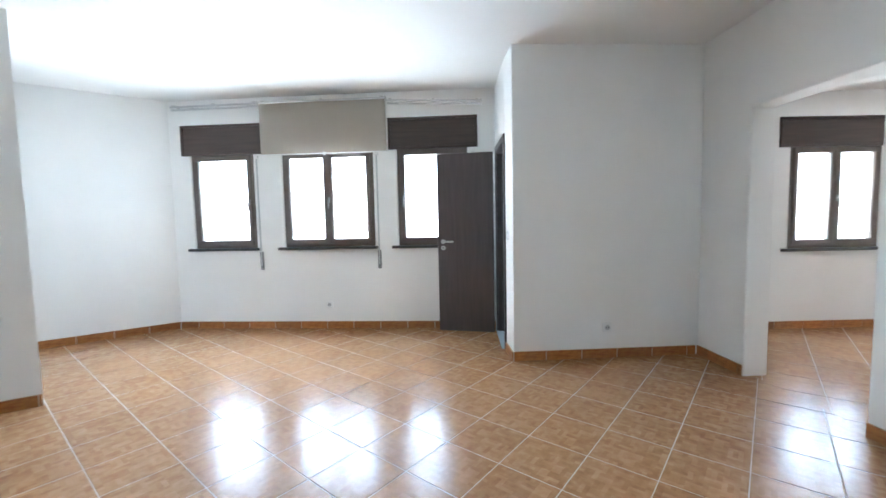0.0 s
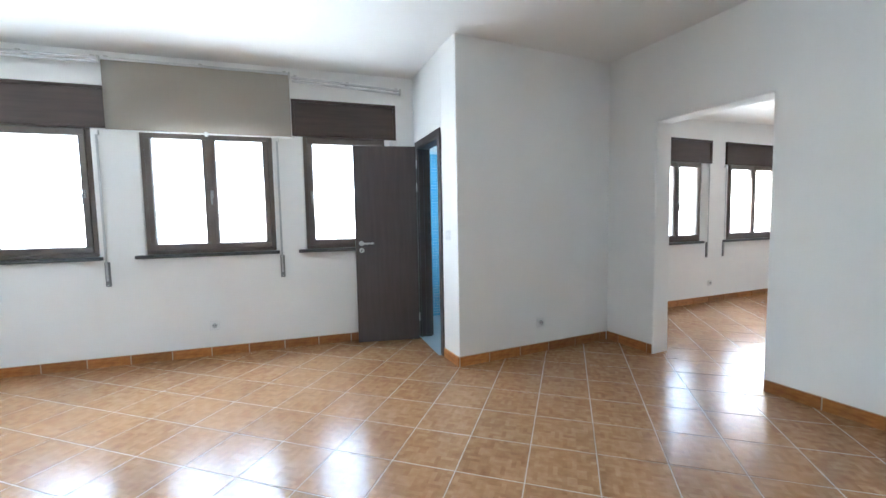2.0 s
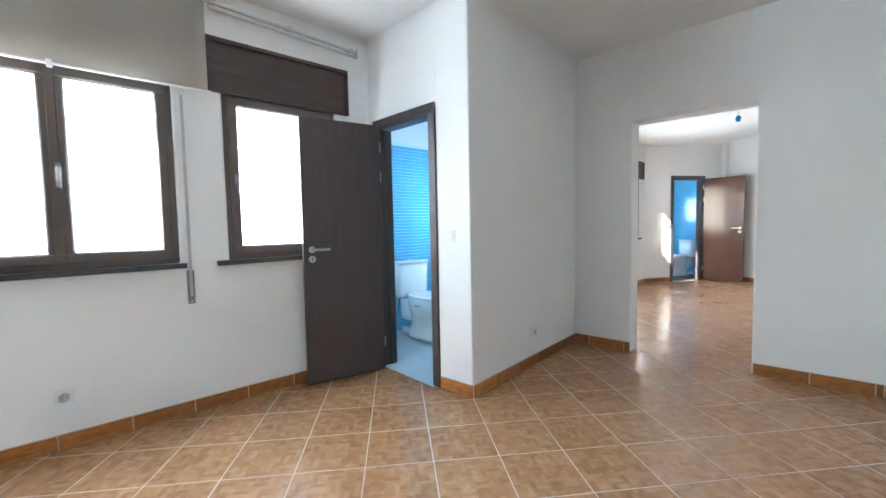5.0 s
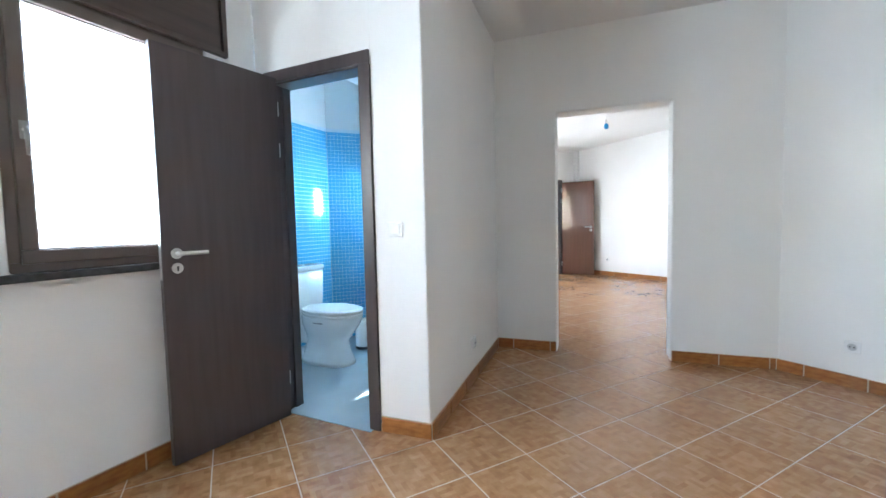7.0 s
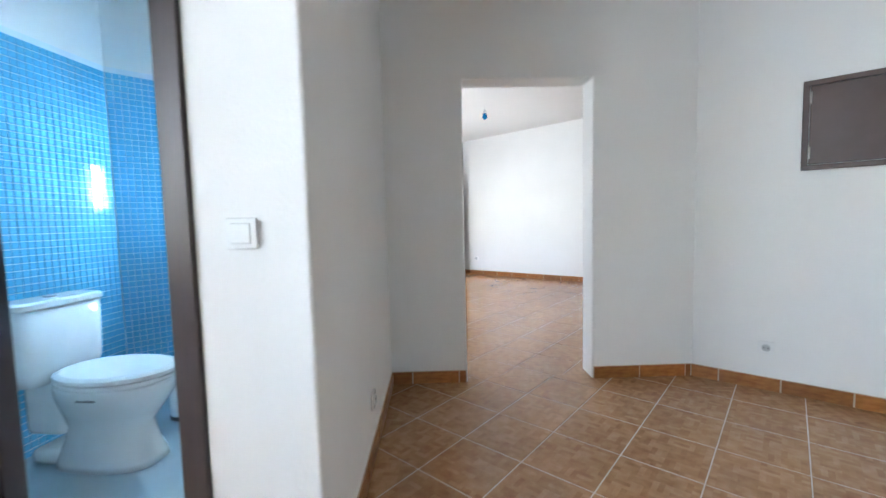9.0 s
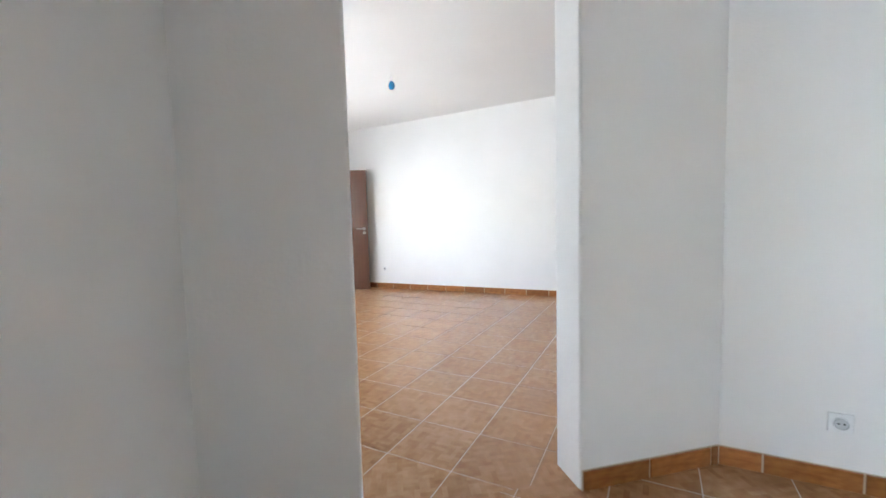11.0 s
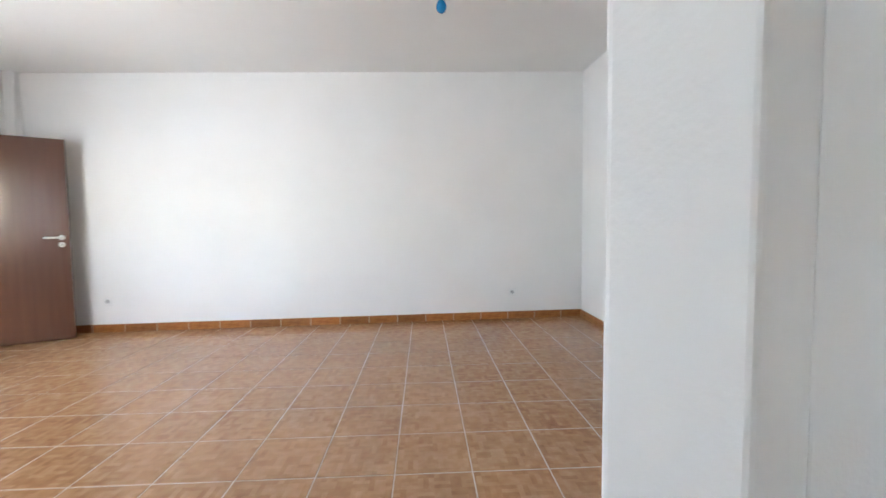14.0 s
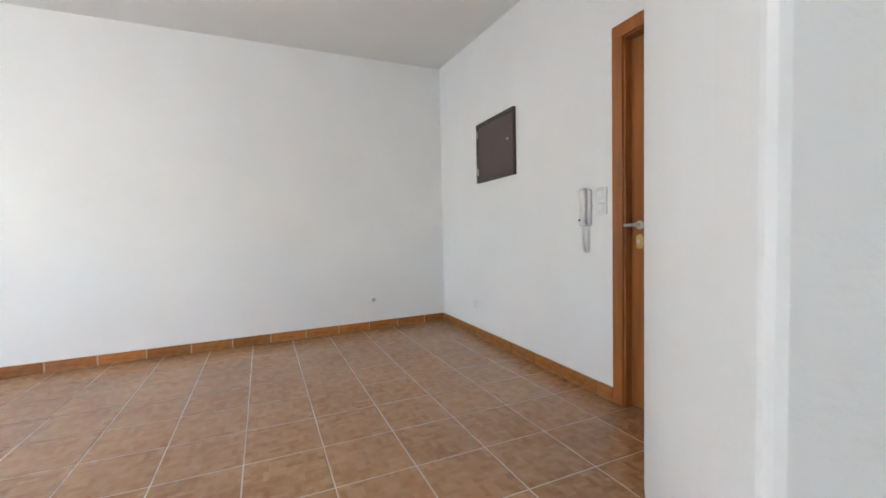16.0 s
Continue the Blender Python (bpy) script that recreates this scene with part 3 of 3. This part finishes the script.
_, MB = along((0.4745, 4.715), (0.513, 3.953))
door_frame("door_frame_1", MB, 0.762, 2.10, 0.12, DARK, "dark-stained wooden frame of the bathroom door")
_, ML = along((0.437, 4.605), (-0.205, 4.705))
door_leaf("door_1", ML, 0.640, 2.035, DARK, "dark-stained flush bathroom door standing wide open", (1,))
door_frame("door_frame_2", MD @ pose(0.397, 0, 0), 0.806, 2.09, 0.12, DARK, "dark-stained wooden frame of the far bathroom door")
hinge = MD @ Vector((1.150, -0.035, 0))
_, ML2 = along((hinge.x, hinge.y), (7.850, 3.65))
door_leaf("door_2", ML2, 0.675, 2.03, BROWN, "glossy reddish-brown bathroom door standing open into the room", (-1,))

# entrance door
_, ME = along(FAR, ENT)
door_frame("door_frame_3", ME @ pose(2.600, 0, 0), 0.895, 2.20, 0.16, OAK, "orange-brown wooden frame of the entrance door", 0.075)
ent = thing("door_3", "orange-brown panelled entrance door, shut", "door", ME @ pose(2.600 + 0.086, 0.052, 0), "structure")
leaf = part("leaf", box(0, 0.723, 0, 0.045, 0.008, 2.108, 0.003), OAK, ent)
for z0, z1 in ((0.12, 0.92), (1.04, 2.0)):
    bm = bmesh.new()
    for q in ((0.09, 0.633, z0, z0 + 0.03), (0.09, 0.633, z1 - 0.03, z1), (0.09, 0.12, z0 + 0.03, z1 - 0.03), (0.603, 0.633, z0 + 0.03, z1 - 0.03)):
        add_box(bm, q[0], q[1], -0.012, -0.0005, q[2], q[3], 0.004)
    part("moulding", bm, OAK, leaf)
h = part("handle", rod((0.055, 0, 1.06), (0.055, -0.010, 1.06), 0.026, 20), STEEL, leaf, "steel knob lever on a round rose")
part("neck", rod((0.055, -0.008, 1.06), (0.055, -0.05, 1.06), 0.011, 12), STEEL, h)
part("lever", rod((0.062, -0.05, 1.06), (-0.05, -0.05, 1.06), 0.010, 12), STEEL, h)
k = part("lock_plate", loft([[(x + 0.055, -y, z + 0.967) for x, z, _ in oval(0, 0, 0.024, 0.040, 0, 28, 2.8)] for y in (0.0005, 0.007)]), BRASS, leaf, "yellow brass lock plate")
part("cylinder", rod((0.055, -0.007, 0.967), (0.055, -0.014, 0.967), 0.013, 16), STEEL, k)
for z in (1.03, 1.10):
    part("strike_plate", box(-0.004, -0.001, -0.008, 0.02, z - 0.03, z + 0.03), BLACK, leaf)


# ---- metal panels ----
def panel(m, width, z0, z1, label, hinge_left):
    o = thing("electrical_panel", label, "fuse box", m, group="brown wall panels")
    bm = bmesh.new()
    t = 0.03
    for q in ((0, width, z0, z0 + t), (0, width, z1 - t, z1), (0, t, z0 + t, z1 - t), (width - t, width, z0 + t, z1 - t)):
        add_box(bm, q[0], q[1], -0.03, 0.0, q[2], q[3], 0.003)
    part("frame", bm, PANELM, o)
    d = part("panel_door", box(t + 0.004, width - t - 0.004, -0.026, -0.002, z0 + t + 0.004, z1 - t - 0.004, 0.002), PANELM, o)
    hx = t + 0.004 if hinge_left else width - t - 0.004
    for z in (z0 + 0.1, z1 - 0.1):
        part("hinge", rod((hx, -0.032, z - 0.035), (hx, -0.032, z + 0.035), 0.006, 12), STEEL, d)
    kx = width - 0.075 if hinge_left else 0.075
    part("lock", rod((kx, -0.027, (z0 + z1) / 2 + 0.03), (kx, -0.040, (z0 + z1) / 2 + 0.03), 0.012, 16), STEEL, d)
    return o


_, MS = along(COR_S, S_END)
panel(MS @ pose(0.548, -0.001, 0), 0.64, 1.40, 1.92, "brown enamelled metal fuse-box door on the slanting wall", True)
panel(ME @ pose(0.945, -0.001, 0), 0.64, 1.505, 2.055, "brown enamelled metal fuse-box door beside the entrance", True)


# ---- sockets, switches, intercom ----
def socket(m, label="white plastic wall socket low on the wall", blank=False):
    o = thing("wall_socket", label, "socket", m, group="wall sockets")
    plate = part("plate", box(-0.041, 0.041, -0.013, 0, -0.041, 0.041, 0.005), WHITEP, o)
    if not blank:
        part("rim", rod((0, -0.0125, 0), (0, -0.0160, 0), 0.027, 24), WHITEP, plate)
        # no recess here: a flat disc whose grey paints in the recess shade
        part("well", rod((0, -0.0161, 0), (0, -0.0166, 0), 0.023, 24), TAPE, plate, "flat grey disc coloured as the shade in the socket")
        for dx in (-0.0095, 0.0095):
            part("pin_hole", rod((dx, -0.0167, 0), (dx, -0.0172, 0), 0.0042, 8), BLACK, plate)
    return o


def switch(m, label="white plastic rocker light switch", gangs=1):
    o = thing("light_switch", label, "switch", m, group="light switches")
    hgt = 0.041 * gangs
    part("plate", box(-0.041, 0.041, -0.011, 0, -hgt, hgt, 0.004), WHITEP, o)
    for i in range(gangs):
        zc = -hgt + 0.041 + 0.082 * i
        bm = box(-0.027, 0.027, -0.019, -0.0112, zc - 0.027, zc + 0.027, 0.004)
        part("rocker", bm, WHITEP, o)
    return o


_, MK = along(BLK0, BLK1)
_, MF = along(D2B, FAR)
socket(pose(-1.55, 4.789, 0.295))
socket(MK @ pose(0.86, -0.001, 0.285))
socket(MS @ pose(0.415, -0.001, 0.282))
socket(M2 @ pose(4.885 - N2A[0], -0.001, 0.28))
LF = along(D2B, FAR)[0]
socket(MF @ pose(LF - 0.87, -0.001, 0.323))
socket(MF @ pose(LF - 5.37, -0.001, 0.34))
socket(ME @ pose(0.845, -0.001, 0.32), "blank white cover plate low on the wall", True)
_, MW = along((0.513, 3.953), BLK0)
switch(MW @ pose(0.126, -0.001, 1.135))
switch(MD @ pose(0.325, -0.001, 1.11), "white plastic light switch beside the far bathroom door")
switch(ME @ pose(2.512, -0.001, 1.213), "white double rocker switch beside the entrance door", 2)

ic = thing("intercom", "off-white intercom handset on the wall with a coiled cord", "intercom", ME @ pose(2.385, -0.001, 0))
part("base", box(-0.045, 0.045, -0.028, 0, 1.065, 1.295, 0.010), OFFWHITE, ic)
bm = loft([oval(0.012, -0.048, 0.022, 0.020, 1.062, 20, 3), oval(0.012, -0.056, 0.026, 0.022, 1.09, 20, 3), oval(0.012, -0.048, 0.020, 0.014, 1.14, 20, 3),
           oval(0.012, -0.048, 0.020, 0.014, 1.22, 20, 3), oval(0.012, -0.056, 0.026, 0.022, 1.27, 20, 3), oval(0.012, -0.048, 0.022, 0.020, 1.298, 20, 3)])
part("handset", bm, OFFWHITE, ic, smooth=True)
part("button", rod((0.012, -0.074, 1.10), (0.012, -0.080, 1.10), 0.006, 12), BLACK, ic)
cv = bpy.data.curves.new("cord", 'CURVE')
cv.dimensions, cv.bevel_depth, cv.bevel_resolution = '3D', 0.0022, 2
sp = cv.splines.new('POLY')
N = 420
sp.points.add(N - 1)
for i in range(N):
    u = i / (N - 1)
    a = u * math.pi
    cx, cz = 0.012 + 0.028 * math.cos(a), 1.06 - 0.165 * math.sin(a) ** 0.7
    tw = u * 2 * math.pi * 48
    sp.points[i].co = (cx + 0.008 * math.cos(tw), -0.026 + 0.008 * math.sin(tw), cz, 1)
cv.materials.append(OFFWHITE)
cord = new("cord", cv)
cord.parent = ic


# ---- hanging bulbs ----
def bulb(x, y, z):
    top = slope(x, y)
    o = thing("hanging_bulb", "blue glass bulb in a white holder on a short ceiling wire", "light bulb", pose(x, y, 0), group="hanging bulbs")
    part("wire", rod((0, 0, z + 0.07), (0.006, 0, top + 0.001), 0.0022, 8), WHITEP, o)
    part("holder", lathe([(0.004, z + 0.085), (0.014, z + 0.08), (0.016, z + 0.035), (0.015, z + 0.03)][::-1]), WHITEP, o, "white lamp holder")
    prof = [(0.002, z - 0.052), (0.014, z - 0.050), (0.026, z - 0.040), (0.033, z - 0.022), (0.033, z - 0.004), (0.026, z + 0.014), (0.017, z + 0.028), (0.014, z + 0.034)]
    part("glass", lathe(prof, 24), BULBM, o, "blue bulb glass", True)
    return o


bulb(5.15, 3.15, 2.555)
bulb(4.39, 1.44, 2.53)


# ---- bathroom things ----
def toilet(m, label):
    """Back against y = 0, facing -y; x across."""
    o = thing("toilet", label, "toilet", m, group="toilets")
    rings = [oval(0, -0.36, 0.132, 0.245, 0.0, 28, 2.8), oval(0, -0.36, 0.128, 0.240, 0.03, 28, 2.7), oval(0, -0.36, 0.112, 0.215, 0.10, 28, 2.4), oval(0, -0.36, 0.104, 0.200, 0.19, 28, 2.2),
             oval(0, -0.38, 0.130, 0.225, 0.245, 28, 2.1), oval(0, -0.405, 0.170, 0.265, 0.33, 28, 2.1), oval(0, -0.415, 0.182, 0.275, 0.385, 28, 2.1), oval(0, -0.415, 0.178, 0.272, 0.40, 28, 2.1)]
    part("bowl", loft(rings), PORCELAIN, o, smooth=True)
    part("rear_block", box(-0.10, 0.10, -0.22, -0.02, 0.15, 0.395, 0.03), PORCELAIN, o, smooth=True)
    part("seat", loft([oval(0, -0.42, 0.186, 0.270, 0.402), oval(0, -0.42, 0.190, 0.276, 0.408), oval(0, -0.42, 0.190, 0.276, 0.418), oval(0, -0.42, 0.186, 0.272, 0.422)]), WHITEP, o, "white toilet seat")
    part("lid", loft([oval(0, -0.42, 0.187, 0.272, 0.426), oval(0, -0.42, 0.191, 0.277, 0.431), oval(0, -0.42, 0.189, 0.275, 0.444), oval(0, -0.42, 0.165, 0.245, 0.453)]), WHITEP, o, "closed white lid")
    part("foot", box(-0.085, 0.085, -0.20, -0.015, 0.0, 0.075, 0.025), PORCELAIN, o, smooth=True)
    # small dark grey bar on the side of the bowl, below its rim
    part("rim_bar", box(-0.1765, -0.168, -0.47, -0.38, 0.352, 0.362, 0.002), WINDER, o, "small grey bar under the rim")
    part("hinge_bar", rod((-0.08, -0.155, 0.42), (0.08, -0.155, 0.42), 0.012, 12), STEEL, o)
    part("bolt_cover", rod((0.115, -0.26, 0.045), (0.128, -0.26, 0.045), 0.012, 12), STEEL, o)
    tank = part("cistern", loft([oval(0, -0.095, 0.165, 0.075, 0.40, 28, 6), oval(0, -0.095, 0.180, 0.082, 0.46, 28, 6), oval(0, -0.098, 0.190, 0.088, 0.745, 28, 6)]), PORCELAIN, o, smooth=True)
    part("cistern_lid", loft([oval(0, -0.098, 0.194, 0.092, 0.7455, 28, 6), oval(0, -0.098, 0.199, 0.096, 0.752, 28, 6), oval(0, -0.098, 0.199, 0.096, 0.772, 28, 6), oval(0, -0.098, 0.185, 0.084, 0.782, 28, 6)]), PORCELAIN, tank)
    part("flush_button", rod((0, -0.10, 0.782), (0, -0.10, 0.790), 0.026, 20), STEEL, tank, "chrome flush button")
    part("supply_hose", rod((-0.13, -0.05, 0.41), (-0.16, -0.012, 0.18), 0.007, 10), STEEL, o)
    part("stop_valve", rod((-0.16, -0.002, 0.17), (-0.16, -0.05, 0.17), 0.014, 12), STEEL, o)
    return o


toilet(pose(1.30, BY1 - 0.075, 0.004) @ Matrix.Scale(1.05, 4), "white porcelain toilet with the lid shut against blue mosaic")
toilet(MD @ pose(1.584, 0.68, 0.004, 0, 0, -90), "white porcelain toilet with the lid shut in the far bathroom")
bn = thing("pedal_bin", "small round white pedal bin with a black base", "bin", pose(1.745, 5.02, 0.004))
part("base", lathe([(0.083, 0), (0.088, 0.004), (0.088, 0.022), (0.084, 0.025)], 24), BLACK, bn, "black base ring")
part("body", lathe([(0.082, 0.0252), (0.086, 0.03), (0.086, 0.23), (0.083, 0.235)], 24), WHITEP, bn, smooth=False)
part("lid", lathe([(0.087, 0.236), (0.088, 0.25), (0.07, 0.268), (0.03, 0.275)], 24), WHITEP, bn)


# ---- mosaic, skirting and floor tiles ----
def chamfered(w, d, h, c):
    """A piece with its face at y = -d, lying from x = 0 to w and z = 0 to h."""
    bm = bmesh.new()
    ys = [[(0, 0, 0), (w, 0, 0), (w, 0, h), (0, 0, h)], [(0, -d + c, 0), (w, -d + c, 0), (w, -d + c, h), (0, -d + c, h)], [(c, -d, c), (w - c, -d, c), (w - c, -d, h - c), (c, -d, h - c)]]
    rows = [[bm.verts.new(p) for p in r] for r in ys]
    for a, b in zip(rows, rows[1:]):
        for i in range(4):
            bm.faces.new((a[i], a[(i + 1) % 4], b[(i + 1) % 4], b[i]))
    bm.faces.new(rows[-1])
    me = bpy.data.meshes.new("piece")
    bm.to_mesh(me)
    bm.free()
    return me


def mosaic(m, length, height, limit, label, from_end=False):
    """Mosaic sheet on a wall, x along it; the first limit pieces nearest to the middle are objects of their own."""
    root = tagged(part("mosaic", box(0, length, -0.004, -0.0005, 0.0, height), MGROUT), label, "mosaic", kind="structure")
    root.matrix_world = m
    pitch = 0.0365
    me = chamfered(pitch - 0.0032, 0.0035, pitch - 0.0040, 0.0010)
    me.materials.append(MOSAIC)
    spots = [((length - (i + 1) * pitch if from_end else i * pitch) + 0.0016, j * pitch + 0.002) for i in range(int(length / pitch)) for j in range(int(height / pitch))]
    spots.sort(key=lambda p: (p[0] - length * 0.6) ** 2 + (p[1] - 1.1) ** 2)
    for x, z in spots[:limit]:
        o = new("mosaic_tile", me)
        o.parent = root
        o.matrix_local = pose(x, -0.0042, z)
    verts, faces = [], []
    base = [tuple(v.co) for v in me.vertices]
    polys = [tuple(p.vertices) for p in me.polygons]
    for x, z in spots[limit:]:
        k = len(verts)
        verts += [(a + x, b - 0.0042, c + z) for a, b, c in base]
        faces += [tuple(i + k for i in p) for p in polys]
    if verts:
        rest = bpy.data.meshes.new("mosaic_field")
        rest.from_pydata(verts, [], faces)
        rest.materials.append(MOSAIC)
        o = new("mosaic_field", rest)
        o.parent = root
        tagged(o, "small glossy blue mosaic tiles", kind="stuff")


TILED = 2.15
mosaic(pose(0.6, BY1, 0.004), BX1 - 0.6 - 0.001, TILED, 280, "glossy light-blue mosaic behind the toilet", True)
LB, MBAY = along((BX1, BY1), (BAY_X, BAY_TOP))
mosaic(MBAY @ pose(0.006, 0, 0.004), LB - 0.008, TILED, 120, "glossy light-blue mosaic on the slanting bathroom wall")
mosaic(pose(BAY_X, BAY_TOP - 0.006, 0.004, 0, 0, -90), 0.38, 1.16, 0, "glossy light-blue mosaic under the bathroom window")
mosaic(pose(BAY_X - 0.006, BAY_Y, 0.004, 0, 0, 180), BAY_X - BX1 - 0.01, TILED, 0, "glossy light-blue mosaic on the short bathroom wall")
mosaic(MD @ pose(1.6, 1.69, 0.004, 0, 0, -90), 1.55, TILED, 0, "glossy blue mosaic in the far bathroom")
mosaic(MD @ pose(0.15, 0.14, 0.004, 0, 0, 90), 1.55, TILED, 0, "glossy blue mosaic on the far bathroom side wall")

PITCH = 0.350
SKIRT_LEN = 0.330


def skirting(name, p0, p1, s0, s1, shift=0.0):
    """A row of skirting tiles along a wall face between s0 and s1."""
    _, m = along(p0, p1)
    root = tagged(part(name, box(s0, s1, -0.006, -0.0005, 0.0, 0.088), GROUT), "orange-brown tiled skirting with pale joints", "skirting", kind="structure")
    root.matrix_world = m
    s = s0
    first = True
    me = chamfered(SKIRT_LEN - 0.009, 0.008, 0.084, 0.0022)
    me.materials.append(SKIRT)
    while s < s1 - 0.01:
        w = min(SKIRT_LEN * (shift if first and shift else 1), s1 - s)
        first = False
        piece = me
        if w < SKIRT_LEN - 0.001:
            piece = chamfered(max(w - 0.009, 0.008), 0.008, 0.084, 0.0022)
            piece.materials.append(SKIRT)
        o = new("skirting_tile", piece)
        o.parent = root
        o.matrix_local = pose(s + 0.0045, -0.0062, 0.001)
        s += w
    return root


skirting("baseboard_north", NW, NE1, 0.0, 3.93, 0.7)
skirting("baseboard_block", BLK0, BLK1, 0.0, 1.70, 0.9)
skirting("baseboard_block_end", (0.513, 3.953), BLK0, 0.004, 0.31)
skirting("baseboard_opening", BLK1, COR_S, 0.0, 0.53, 0.45)
skirting("baseboard_opening_side", BLK1, COR_S, 1.439, 2.14)
skirting("baseboard_slant", COR_S, S_END, 0.0, 3.8, 0.5)
skirting("baseboard_pier", (-4.8, 1.31), (-2.96, 2.69), 0.3, 2.30)
skirting("baseboard_bay", (-5.62, 2.98), NW, 0.5, 2.80)
skirting("baseboard_far_north", N2A, N2B, 0.4, L2)
skirting("baseboard_far_door", DOOR0, D2B, -0.2, 0.395, 0.5)
skirting("baseboard_far_corner", DOOR0, D2B, 1.21, LD)
skirting("baseboard_east", D2B, FAR, 0.0, LF)
skirting("baseboard_entrance", FAR, ENT, 0.0, 2.60, 0.5)


def inside(pts, x, y):
    hit = False
    for (x0, y0), (x1, y1) in zip(pts, pts[1:] + pts[:1]):
        if (y0 > y) != (y1 > y) and x < x0 + (y - y0) / (y1 - y0) * (x1 - x0):
            hit = not hit
    return hit


AREA1 = [(-5.75, 2.98), (-3.5, 4.90), (0.54, 4.90), (0.66, 3.9), (2.32, 4.05), (2.60, 1.72), (0.36, -1.62), (-4.92, -1.62), (-5.1, 1.25)]
AREA2 = [(2.242, 4.70), (6.72, 5.06), (8.52, 4.08), (5.22, -1.40), (2.05, 0.85), (2.60, 1.72)]
tile_mesh = bpy.data.meshes.new("floor_tile")
tb = bmesh.new()
hw, ch = PITCH / 2 - 0.0026, 0.0015
rows = [[tb.verts.new(p) for p in ((-hw, -hw, -0.012), (hw, -hw, -0.012), (hw, hw, -0.012), (-hw, hw, -0.012))],
        [tb.verts.new(p) for p in ((-hw, -hw, -ch), (hw, -hw, -ch), (hw, hw, -ch), (-hw, hw, -ch))],
        [tb.verts.new(p) for p in ((-hw + ch, -hw + ch, 0), (hw - ch, -hw + ch, 0), (hw - ch, hw - ch, 0), (-hw + ch, hw - ch, 0))]]
for a, b in zip(rows, rows[1:]):
    for i in range(4):
        tb.faces.new((a[i], a[(i + 1) % 4], b[(i + 1) % 4], b[i]))
tb.faces.new(rows[-1])
tb.to_mesh(tile_mesh)
tb.free()
tile_mesh.materials.append(TILE)
FLOOR1, FLOOR2 = (0.1632, 0.0886), (0.1645, -0.0624)
floor_ob = bpy.data.objects["floor"]
BASE = [Vector((x, y, z)) for z in (-0.012, 0) for x, y in ((-hw, -hw), (hw, -hw), (hw, hw), (-hw, hw))]
POLYS = [(0, 1, 5, 4), (1, 2, 6, 5), (2, 3, 7, 6), (3, 0, 4, 7), (4, 5, 6, 7)]
flat_tile = bpy.data.meshes.new("flat_floor_tile")
flat_tile.from_pydata([tuple(v) for v in BASE], [], POLYS)


def crossed(area, p):
    """Edges of the area that cut a tile whose middle is p, as (point, outward normal)."""
    cuts = []
    for k in range(len(area)):
        a, b = Vector((*area[k], 0)), Vector((*area[(k + 1) % len(area)], 0))
        d = (b - a).normalized()
        n = Vector((d.y, -d.x, 0))
        mid = (a + b) / 2 + n * 0.02
        if inside(area, mid.x, mid.y):
            n = -n
        q = Vector((p.x, p.y, 0)) - a
        if abs(q.dot(n)) < PITCH * 0.72 and -0.02 < q.dot(d) < (b - a).length + 0.02:
            cuts.append((a, n))
    return cuts


near, rest = [], []
for area, origin, angle, pitch in ((AREA1, FLOOR1, 54.9, 0.3465), (AREA2, FLOOR2, 55.8, 0.354)):
    grid = pose(origin[0], origin[1], 0, 0, 0, angle)
    for i in range(-34, 35):
        for j in range(-34, 35):
            p = grid @ Vector(((i + 0.5) * pitch, (j + 0.5) * pitch, 0))
            m = pose(p.x, p.y, random.uniform(-0.0006, 0.0003), random.uniform(-0.05, 0.05), random.uniform(-0.05, 0.05), angle + random.choice((0, 90, 180, 270)))
            m = m @ Matrix.Scale(pitch / PITCH, 4)
            touch = [grid @ Vector(((i + a) * pitch, (j + b) * pitch, 0)) for a in (0, 0.5, 1) for b in (0, 0.5, 1)]
            if not any(inside(area, q.x, q.y) for q in touch):
                continue
            cuts = crossed(area, p)
            if not inside(area, p.x, p.y) and not cuts:
                continue
            (near if not cuts else rest).append((m, p, cuts))
near.sort(key=lambda q: (q[1].x - 1.3) ** 2 + (q[1].y - 2.8) ** 2)
rest += near[300:]
for m, p, cuts in near[:300]:
    o = new("floor_tile", tile_mesh)
    o.parent = floor_ob
    o.matrix_local = m
verts, faces = [], []
for m, p, cuts in rest:
    if cuts:
        cb = bmesh.new()
        cb.from_mesh(flat_tile)
        cb.transform(m)
        for a, n in cuts:
            bmesh.ops.bisect_plane(cb, geom=cb.verts[:] + cb.edges[:] + cb.faces[:], plane_co=a, plane_no=n, clear_outer=True)
        cb.verts.index_update()
        pts, polys = [v.co.copy() for v in cb.verts], [tuple(v.index for v in f.verts) for f in cb.faces]
        cb.free()
    else:
        pts, polys = [m @ v for v in BASE], POLYS
    k = len(verts)
    verts += [tuple(v) for v in pts]
    faces += [tuple(q + k for q in f) for f in polys]
field = bpy.data.meshes.new("floor_tile_field")
field.from_pydata(verts, [], faces)
field.materials.append(TILE)
fo = new("floor_tile_field", field)
fo.parent = floor_ob
tagged(fo, "glossy brown parquet-print floor tiles laid slantwise", kind="stuff")
